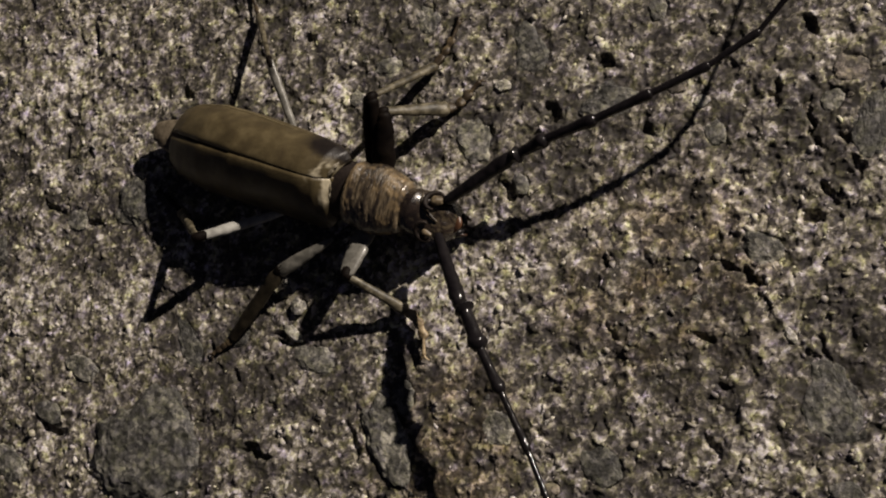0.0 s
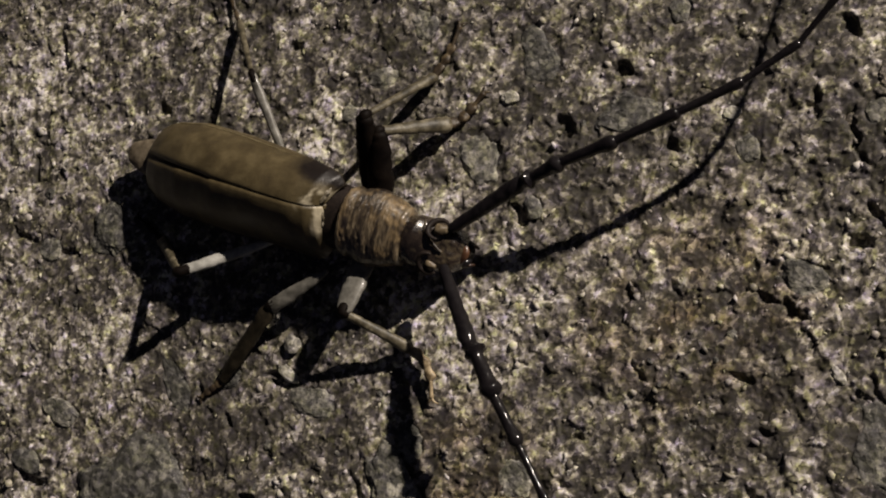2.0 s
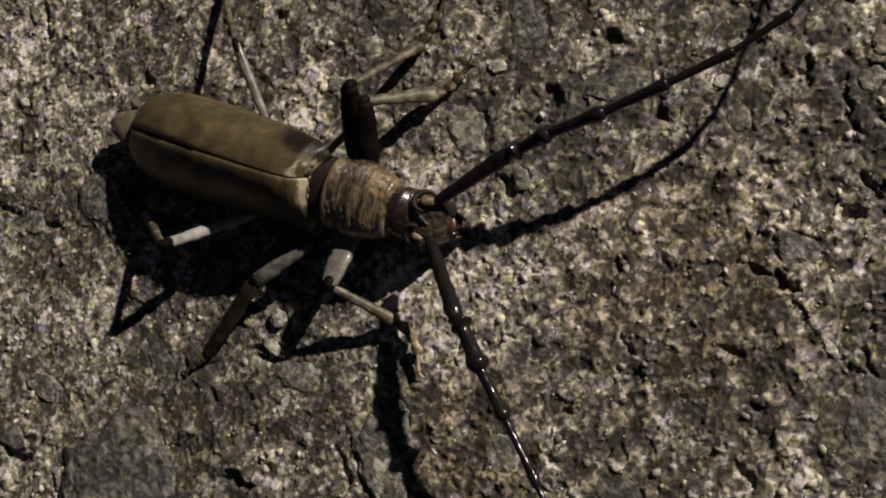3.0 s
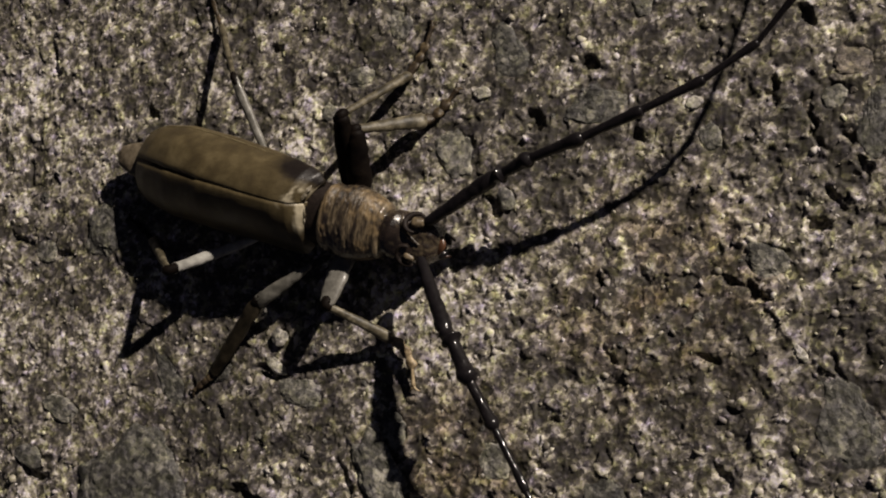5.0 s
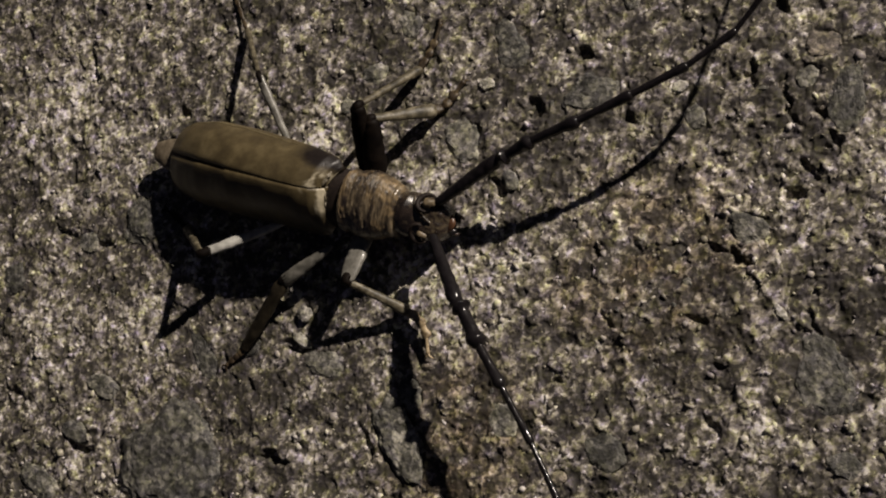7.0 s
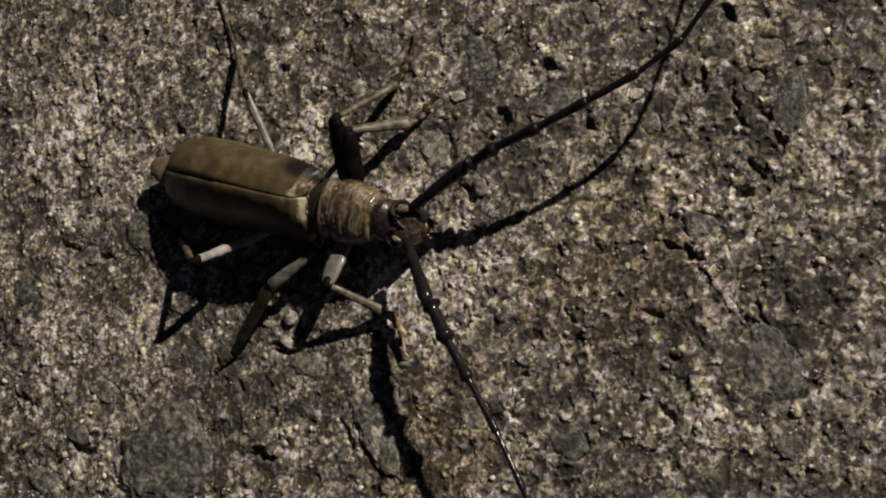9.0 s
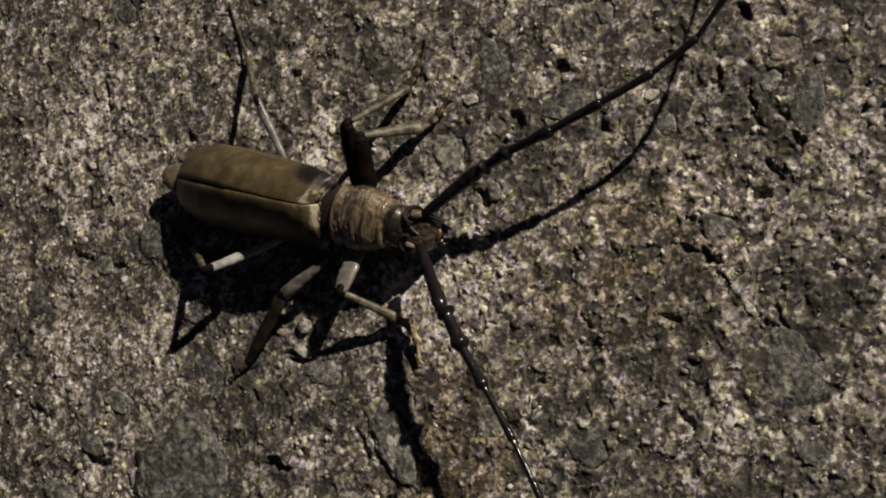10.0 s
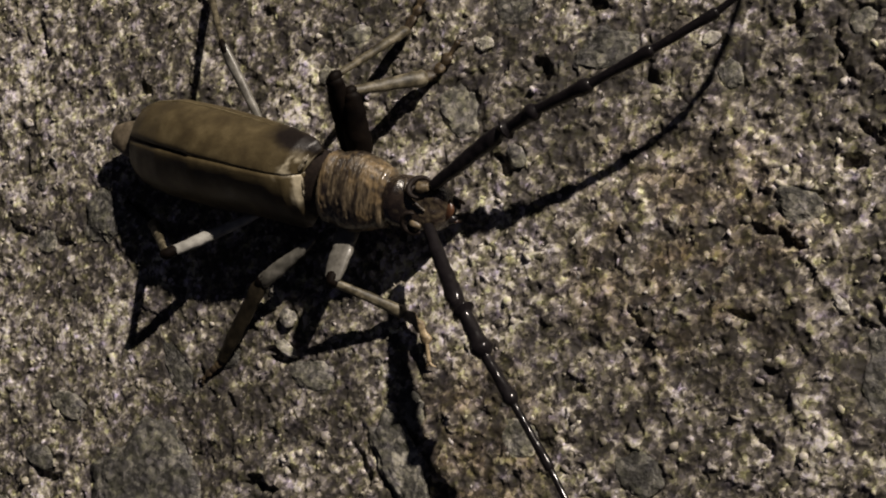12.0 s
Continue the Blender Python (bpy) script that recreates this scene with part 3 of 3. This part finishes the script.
def shell(s, a, sign):
    """A wing case at station s and angle a, from the seam (0) to the side edge (a quarter turn): along, across, up, and its width there."""
    w, zt, ze = curve_at(s, EL_S, EL_W), curve_at(s, EL_S, EL_T), curve_at(s, EL_S, EL_E)
    if sign > 0:
        w += curve_at(s, EL_S, EL_L)
    else:
        ze -= curve_at(s, [-1.2, -0.2], [0.0, 0.1])
    gap = curve_at(s, [-3.1, -2.6, -1.0, 0.1], [0.028, 0.015, 0.005, 0.001])
    wide = gap + (w - gap) * math.sin(a)
    z = ze + (zt - ze) * max(0.0, math.cos(a)) ** (1.25 if sign > 0 else curve_at(s, [-2.4, -1.2, -0.2], [1.0, 1.35, 1.6]))
    shift = curve_at(s, [-3.0, -2.2, -0.9, 0.1], [0.03, 0.05, 0.11, 0.13]) * (1 - wide / w)
    return s + shoulder(s, wide / w, sign), sign * wide + shift, z, wide, w, ze


def elytron(sign):
    bm = bmesh.new()
    stations = np.concatenate([np.linspace(-3.0, -2.84, 8), np.linspace(-2.8, -0.15, 60), np.linspace(-0.12, 0.08, 14)])
    rings, marks, downs = [], [], []
    for s in stations:
        outer, inner = [], []
        for k in range(25):
            along, across, z, wide, w, ze = shell(s, math.pi / 2 * k / 24, sign)
            if k == 0:
                z -= curve_at(s, [-3.0, -1.6, -0.6], [0.024, 0.014, 0.0])
            elif sign > 0 and k < 4:
                z += curve_at(s, [-3.0, -1.6, -0.6], [0.006, 0.004, 0.0])
            rib = 0.0015 * math.cos(wide / w * 9.0) if 2 < k < 20 else 0
            dent = 0.0015 * noise.noise(Vector((s * 2.2, wide * 4 + sign * 5, 0))) + 0.003 * noise.noise(Vector((s * 9, wide * 12 + sign * 5, 3)))
            bead = 0.003 if 21 <= k <= 23 else 0
            outer.append(body_point(along, across + sign * bead, z + rib + dent))
            inner.append(body_point(along, across - sign * wide * 0.06, ze - 0.02 + (z - ze) * 0.92))
            wobble = 0.35 * noise.noise(Vector((s * 5, wide * 6, sign * 3))) + 0.2 * noise.noise(Vector((s * 14, wide * 16, sign * 3)))
            if sign > 0:
                dark = 1.3 - ((s + 0.14) / 0.36) ** 2 - ((0.6 * wide / w - 0.53) / 0.16) ** 2
            else:
                # the right shoulder's shade, put into the colour as a dark patch
                dark = 0.95 - ((s + 0.22) / 0.42) ** 2 - ((0.6 * wide / w - 0.42) / 0.2) ** 2
            marks.append(max(0.0, min(1.0, dark + 1.3 * wobble)))
            bare = curve_at(wide / w, [0.0, 0.45, 0.68, 0.8, 1.0], [0.0, 0.15, 1.3, 1.5, 0.9] if sign > 0 else [0.0, 0.1, 1.5, 1.4, 0.5])
            patchy = noise.noise(Vector((s * 7, wide * 5 + sign * 9, 1))) + 0.7 * noise.noise(Vector((s * 20, wide * 15 + sign * 9, 4)))
            downs.append(max(0.0, min(1.0, (0.85 + (s - 0.06) / 0.13 + 2.4 * patchy) * max(0.0, 1 - bare / 1.25))) if s > -0.2 else 0.0)
        rings.append(outer + inner[::-1])
        marks.extend([0.0] * len(inner))
        downs.extend([0.0] * len(inner))
    layer, layer_2 = bm.verts.layers.float.new("mark"), bm.verts.layers.float.new("down")
    rows = skin(bm, rings)
    for v, m, d in zip([v for row in rows for v in row], marks, downs):
        v[layer], v[layer_2] = m, d
    return part("elytron", bm, ELYTRA, beetle, "matt olive-brown wing case")


for side in (1, -1):
    case = elytron(side)
    rim = [body_point(*shell(0.05 if side > 0 else 0.076, a, side)[:3]) for a in np.linspace(0.12, 0.75 if side > 0 else 0.55, 7)]
    part("front_margin", limb(rim, [k * (1.0 if side > 0 else 0.7) for k in (0.012, 0.024, 0.03, 0.022, 0.028, 0.02, 0.006)], 0.012, 14, 0.6, 1.4), PALE, case, "pale downy front margin")
    # added ridge; its paler left colour stands for light grazing the edge
    edge = [body_point(*shell(t, 1.28, side)[:3]) for t in np.linspace(-2.9, -0.45, 16)]
    part("side_rim", limb(edge, [0.008] + [0.011] * 10 + [0.009, 0.008, 0.006, 0.004, 0.002], 0.04, 10, 1.0, 0.3), GRAZED_RIM if side > 0 else ELYTRA, case, "added rim, pale on the left for grazing light")


def body_loft(name, rows, mat, sides=40, wrinkle=None, label="", parent=None, power=0.85, shift=0.0, mark=None):
    """Rows of s, half width, top, bottom: a body section as a closed loft; mark: where the second colour lies."""
    rows = np.array(rows)
    count = max(24, int((rows[-1, 0] - rows[0, 0]) / 0.018))
    bm = bmesh.new()
    rings, marks = [], []
    for s in np.linspace(rows[0, 0], rows[-1, 0], count):
        w, zt, zb = (curve_at(s, rows[:, 0], rows[:, c]) for c in (1, 2, 3))
        ring = []
        for k in range(sides):
            a = 2 * math.pi * k / sides
            cs, sn = math.cos(a), math.sin(a)
            lx = math.copysign(abs(cs) ** power, cs) * w
            lz = (zt + zb) / 2 + math.copysign(abs(sn) ** power, sn) * (zt - zb) / 2
            if wrinkle:
                f = 1 + wrinkle(s, a)
                lx, lz = lx * f, (zt + zb) / 2 + (lz - (zt + zb) / 2) * f
            ring.append(body_point(s, lx + shift, lz))
            marks.append(max(0.0, min(1.0, mark(s, a))) if mark else 0.0)
        rings.append(ring)
    layer = bm.verts.layers.float.new("mark")
    made = skin(bm, rings)
    for v, m in zip([v for row in made for v in row], marks):
        v[layer] = m
    return part(name, bm, mat, parent or beetle, label)


def pronotum_wrinkle(s, a):
    warp = 0.03 * noise.noise(Vector((s * 5, math.cos(a) * 3, math.sin(a) * 3)))
    patchy = 0.5 + 0.8 * noise.noise(Vector((s * 4 + 9, math.cos(a) * 4, math.sin(a) * 4)))
    ridge = math.sin((s + 2.2 * warp) * 2 * math.pi / 0.062) * max(0.15, patchy)
    rough = noise.noise(Vector((s * 18, math.cos(a) * 10, math.sin(a) * 10))) + 0.6 * noise.noise(Vector((s * 40, math.cos(a) * 22, math.sin(a) * 22)))
    knob = 0.06 * math.exp(-((s - 0.62) / 0.2) ** 2) * (abs(math.cos(a)) ** 6)
    bands = 0.2 + math.exp(-((s - 1.02) / 0.15) ** 2) + 0.9 * math.exp(-((s - 0.36) / 0.07) ** 2)
    beads = max(0.0, noise.noise(Vector((s * 24, math.cos(a) * 11, 7)))) * math.exp(-((s - 0.62) / 0.2) ** 2) * max(0.0, math.sin(a)) ** 2
    return 0.034 * ridge * bands * (0.5 + 0.5 * math.sin(a)) + 0.024 * rough + 0.1 * beads + knob


def pronotum_down(s, a):
    """Golden down on the hind collar, on the wrinkles in front and on the left flank."""
    patch = noise.noise(Vector((s * 6, math.cos(a) * 4, math.sin(a) * 4))) + 0.8 * noise.noise(Vector((s * 30, math.cos(a) * 7, math.sin(a) * 7)))
    lies = 0.75 * math.exp(-((s - 0.34) / 0.06) ** 2) + 0.8 * math.exp(-((s - 0.97) / 0.13) ** 2) + 0.5 * max(0.0, math.cos(a)) * max(0.0, math.sin(a))
    bare = 0.7 * math.exp(-((s - 0.62) / 0.16) ** 2 - ((math.cos(a) + 0.35) / 0.35) ** 2)
    return 0.8 * lies + 0.85 * patch - 0.2 - bare


body_loft("abdomen", [(-3.12, 0.16, 0.34, 0.18), (-3.0, 0.26, 0.40, 0.14), (-2.6, 0.42, 0.56, 0.1), (-1.5, 0.5, 0.74, 0.12), (-0.6, 0.48, 0.72, 0.16), (-0.3, 0.4, 0.62, 0.24), (-0.12, 0.26, 0.54, 0.28)], ABDOMEN)
body_loft("abdomen_tip", [(-3.38, 0.05, 0.36, 0.3), (-3.33, 0.14, 0.39, 0.26), (-3.16, 0.22, 0.4, 0.2), (-3.0, 0.26, 0.38, 0.17)], ABDOMEN, 24, label="tan-brown abdomen tip")
body_loft("neck", [(-0.05, 0.4, 0.78, 0.2), (0.1, 0.4, 0.78, 0.2), (0.2, 0.39, 0.78, 0.2), (0.42, 0.36, 0.78, 0.2)], EYE, label="dark thorax joint")
body_loft("pronotum", [(0.27, 0.36, 0.81, 0.28), (0.31, 0.42, 0.85, 0.25), (0.37, 0.435, 0.85, 0.24), (0.43, 0.41, 0.825, 0.23), (0.5, 0.43, 0.83, 0.22), (0.65, 0.455, 0.83, 0.2), (0.85, 0.43, 0.80, 0.22), (0.98, 0.385, 0.76, 0.25), (1.03, 0.36, 0.745, 0.26), (1.09, 0.36, 0.745, 0.28), (1.12, 0.31, 0.70, 0.32)], PRONOTUM, 96, pronotum_wrinkle, "wrinkled dark pronotum with golden down", mark=pronotum_down)
body_loft("scutellum", [(-0.1, 0.008, 0.87, 0.83), (-0.04, 0.025, 0.87, 0.81), (0.02, 0.04, 0.84, 0.75), (0.07, 0.04, 0.78, 0.68)], ELYTRA, 24, label="small brown scutellum", shift=0.12)


def head_shape(s, a):
    """A smooth dome behind, then a furrowed face."""
    top, face = max(0.0, math.sin(a)), max(0.0, min(1.0, (s - 1.36) / 0.1))
    dome = 0.14 * math.exp(-((s - 1.24) / 0.1) ** 2 - ((math.cos(a) - 0.12) / 0.55) ** 2) * top
    groove = -0.1 * math.exp(-(math.cos(a) / 0.12) ** 2) * top * face
    rough = 0.07 * noise.noise(Vector((s * 12, math.cos(a) * 6, math.sin(a) * 6))) + 0.05 * noise.noise(Vector((s * 30, math.cos(a) * 13, math.sin(a) * 13)))
    return dome + groove + rough * (0.25 + 0.75 * face)


def head_down(s, a):
    """Tan down on the left cheek and on the face."""
    patch = noise.noise(Vector((s * 14, math.cos(a) * 5, math.sin(a) * 5))) + 0.8 * noise.noise(Vector((s * 34, math.cos(a) * 12, math.sin(a) * 12)))
    cheek = 1.1 * math.exp(-((s - 1.22) / 0.12) ** 2) * max(0.0, math.cos(a) - 0.35) * max(0.0, math.sin(a)) * 2.0
    return cheek + 0.5 * max(0.0, min(1.0, (s - 1.4) / 0.1)) * (0.35 + max(0.0, math.sin(a))) * max(0.0, 0.75 - 0.5 * abs(math.cos(a))) + 0.7 * patch - 0.25


head = body_loft("head", [(1.06, 0.26, 0.67, 0.3), (1.13, 0.29, 0.70, 0.26), (1.24, 0.31, 0.70, 0.24), (1.34, 0.31, 0.645, 0.22), (1.45, 0.30, 0.57, 0.18), (1.58, 0.29, 0.54, 0.14), (1.7, 0.26, 0.49, 0.12), (1.77, 0.19, 0.41, 0.12), (1.8, 0.09, 0.34, 0.16)], HEAD, 64, head_shape, "dark glossy head with tan down on the face", mark=head_down)
for sign in (1, -1):
    # kidney-shaped eye round the antenna's socket, open to the front
    mid = (1.52, 0.2) if sign > 0 else (1.47, -0.22)
    arc = [body_point(mid[0] + 0.125 * math.cos(a), mid[1] + sign * 0.115 * math.sin(a), (0.585 if sign > 0 else 0.53) - 0.03 * math.cos(a) - 0.06 * math.sin(a)) for a in np.linspace(0.9, 4.9, 13)]
    part("eye", limb(arc, [0.014, 0.022, 0.028, 0.032, 0.035, 0.036, 0.036, 0.036, 0.035, 0.032, 0.028, 0.022, 0.014], 0.02, 14), EYE, head, "dark kidney-shaped compound eye")
    part("antenna_socket", limb([body_point(mid[0] - 0.05, mid[1] - sign * 0.01, 0.53 if sign > 0 else 0.48), body_point(mid[0] - 0.005, mid[1], 0.585 if sign > 0 else 0.52), body_point(mid[0] + 0.08, mid[1] + sign * 0.02, 0.56 if sign > 0 else 0.5)], [0.04, 0.066, 0.055] if sign > 0 else [0.03, 0.045, 0.035], 0.012, 18, 0.8, 0.25), SOCKET, head, "tan antenna socket")
    part("mandible", limb([body_point(1.70, sign * 0.12, 0.24), body_point(1.79, sign * 0.1, 0.2), body_point(1.84, sign * 0.04, 0.17)], [0.07, 0.06, 0.02], 0.02, 12), BLACK, head, "short black mandible")
    part("palp", limb([body_point(1.76, sign * 0.1, 0.2), body_point(1.83, sign * 0.12, 0.2), body_point(1.87, sign * 0.1, 0.14)], [0.02, 0.026, 0.018], 0.02, 10), AMBER, head, "amber palp")
part("brow_ridge", limb([body_point(1.31, 0.27, 0.57), body_point(1.355, 0.17, 0.635), body_point(1.41, 0.08, 0.625), body_point(1.5, 0.01, 0.585), body_point(1.61, -0.05, 0.55)], [0.012, 0.02, 0.024, 0.022, 0.014], 0.015, 12, 0.8, 0.3), TAN, head, "tan ridge round the eye")
part("cheek_spot", limb([body_point(1.37, -0.27, 0.44), body_point(1.42, -0.29, 0.45), body_point(1.46, -0.3, 0.43)], [0.018, 0.03, 0.02], 0.012, 12, 0.7, 0.5), SOCKET, head, "pale spot under the eye")
part("labrum", limb([body_point(1.76, 0.1, 0.32), body_point(1.81, 0, 0.33), body_point(1.76, -0.1, 0.32)], [0.045, 0.055, 0.045], 0.02, 12, 0.7), AMBER, head, "amber upper lip")


def antenna(joints, radii):
    """Segments from joint to joint, each swollen at its far end; the first is the scape that bears the others."""
    first = None
    for i in range(len(joints) - 1):
        a, b = Vector(joints[i]), Vector(joints[i + 1])
        ra, rb = radii[i], radii[i + 1]
        if i == 0:
            line, rr = [a, a.lerp(b, 0.12), a.lerp(b, 0.5), a.lerp(b, 0.88), b], [ra * 0.75, ra * 0.8, ra * 0.96, ra * 1.16, ra * 0.95]
        else:
            line, rr = [a, a.lerp(b, 0.1), a.lerp(b, 0.6), a.lerp(b, 0.9), b], [rb * 0.85, rb * 0.78, rb * 0.86, rb * (1.18 if i < 4 else 1.08), rb * 1.0]
        ob = part("antenna" if i == 0 else "antenna_segment", limb(line, rr, 0.025, 16, 1.0, 0.13), BLACK, beetle if i == 0 else first, "long jointed glossy black antenna" if i == 0 else "")
        first = first or ob
    return first


left_antenna = antenna([(2.44, -0.4, 0.55), (3.32, 0.14, 0.69), (3.45, 0.18, 0.73), (3.82, 0.345, 0.83), (4.48, 0.57, 0.93), (5.18, 0.88, 0.97), (5.86, 1.23, 0.94), (6.44, 1.64, 0.94), (6.84, 2.12, 1.05), (7.1, 2.65, 1.1), (7.3, 3.25, 1.12), (7.42, 3.9, 1.05)],
        [0.09, 0.09, 0.1, 0.092, 0.078, 0.068, 0.058, 0.049, 0.042, 0.037, 0.032, 0.028])
antenna([(2.36, -0.86, 0.50), (2.94, -1.76, 0.85), (3.04, -1.86, 0.88), (3.31, -2.30, 0.91), (3.66, -2.82, 0.90), (4.10, -3.50, 0.89), (4.52, -4.23, 0.88), (4.82, -5.00, 0.83), (5.01, -5.80, 0.72), (5.11, -6.60, 0.54), (5.10, -7.30, 0.34)],
        [0.088, 0.088, 0.118, 0.108, 0.076, 0.054, 0.046, 0.04, 0.036, 0.033, 0.03])


def leg(hip, knee, foot, toes, thick, label, mat=None, shin=None, toe=None, slim=1.0, swell=(0.42, 0.88, 1.02, 0.85, 0.7), flat=0.8, shape=(0.48, 0.55, 0.68, 0.9), pad=1.0):
    """Femur with a swollen middle, tibia widening to the foot, tarsus of pads with two claws."""
    hip, knee, foot = Vector(hip), Vector(knee), Vector(foot)
    femur = part("femur", limb([hip, hip.lerp(knee, 0.3), hip.lerp(knee, 0.7), hip.lerp(knee, 0.95), knee], [thick * k for k in swell], 0.04, 16, flat, 0.16), mat or LEG, beetle, label)
    part("knee_joint", limb([knee.lerp(hip, 0.1), knee, knee.lerp(foot, 0.06)], [thick * swell[4] * 1.05, thick * swell[4] * 1.05, thick * swell[4] * 0.8], 0.02, 14), DARK_LEG, femur, "black knee joint")
    k2 = knee + (foot - knee) * 0.02
    part("tibia", limb([k2, knee.lerp(foot, 0.15), knee.lerp(foot, 0.6), foot], [thick * k * slim for k in shape], 0.04, 14, 0.8, 0.2), shin or LEG, femur)
    toes = [foot] + [Vector(p) for p in toes]
    for i, (a, b) in enumerate(zip(toes[:-1], toes[1:])):
        last = i == len(toes) - 2
        if last:
            part("tarsus_segment", limb([a, a.lerp(b, 0.7), b], [thick * 0.2, thick * 0.22, thick * 0.3], 0.03, 10), toe or TARSUS, femur)
            d = (b - a).normalized()
            side = d.cross(Vector((0, 0, 1))).normalized()
            for q in (1, -1):
                part("claw", limb([b, b + d * 0.05 + side * q * 0.03, b + d * 0.07 + side * q * 0.07 - Vector((0, 0, 0.03))], [0.018, 0.016, 0.006], 0.02, 8), toe or TARSUS, femur)
        else:
            part("tarsus_segment", limb([a, a.lerp(b, 0.6), b], [thick * 0.3 * pad, thick * 0.54 * pad, thick * 0.46 * pad], 0.015, 14, 0.5, 0.45), toe or TARSUS, femur)


leg((-0.12, -0.54, 0.21), (-1.14, -1.09, 0.82), (-1.95, -0.6, 0.1), [(-2.09, -0.5, 0.07), (-2.21, -0.42, 0.05), (-2.29, -0.36, 0.05), (-2.42, -0.28, 0.05)], 0.074, "slender grey hind leg", None, BROWN_LEG, DARK_LEG, 1.3, (0.42, 0.9, 1.02, 0.95, 0.9))
leg((0.76, -0.95, 0.42), (-0.01, -1.42, 0.38), (-0.78, -2.35, 0.09), [(-0.87, -2.42, 0.08), (-0.95, -2.48, 0.07), (-1.02, -2.53, 0.07), (-1.08, -2.58, 0.06)], 0.098, "slender grey-brown middle leg", DIM_LEG, DARK_SHIN, TARSUS, 1.02, (0.3, 0.72, 1.0, 1.0, 0.8), 0.8, (0.8, 1.05, 1.0, 0.65))
leg((1.24, -0.74, 0.36), (1.14, -1.455, 0.60), (1.83, -1.79, 0.13), [(1.99, -1.88, 0.13), (2.08, -2.0, 0.12), (2.15, -2.13, 0.11), (2.17, -2.36, 0.08)], 0.108, "stout grey-brown front leg", GREY_LEG, BROWN_LEG, GOLD, 0.86, (1.45, 1.42, 1.25, 1.0, 0.68), 0.45, pad=1.3)
leg((0.0, 0.45, 0.45), (-0.47, 1.48, 0.72), (-1.17, 2.36, 0.1), [(-1.28, 2.54, 0.07), (-1.38, 2.74, 0.06), (-1.45, 2.89, 0.06), (-1.6, 3.25, 0.06)], 0.066, "slender grey-brown hind leg", GREY_LEG, BROWN_LEG)
leg((1.22, 0.1, 0.42), (1.40, 0.84, 1.06), (1.78, 1.56, 0.12), [(1.86, 1.72, 0.08), (1.92, 1.84, 0.07), (1.97, 1.97, 0.06), (2.04, 2.22, 0.06)], 0.118, "slender middle leg with a blackish femur", DARK_LEG, BROWN_LEG, None, 0.72, (0.8, 1.05, 1.1, 0.95, 0.6))
leg((1.40, -0.06, 0.42), (1.51, 0.70, 0.88), (2.06, 0.95, 0.18), [(2.16, 1.0, 0.09), (2.25, 1.1, 0.07), (2.33, 1.2, 0.06), (2.45, 1.36, 0.06)], 0.14, "stout front leg with a blackish femur", DARK_LEG, BROWN_LEG, None, 0.85, (1.0, 1.2, 1.05, 0.8, 0.5))


# ---------------------------------------------------------------- what moves
def motions():
    """The left antenna sinks slowly towards the front."""
    root = Matrix.Translation(Vector((2.44, -0.40, 0.55)) * CM)
    swing = [(0, 0.6), (0.5, 0.3), (1.5, 0.0), (2.5, -0.5), (3.5, -0.8), (4.5, -1.4), (5.5, -1.8), (6.5, -2.1), (7.5, -2.2), (9.5, -2.1), (10.5, -2.1), (11, -1.85), (12, -1.7)]
    walk(left_antenna, [(t, root @ pose(0, 0, 0, 0, 0, a) @ root.inverted()) for t, a in swing])


motions()
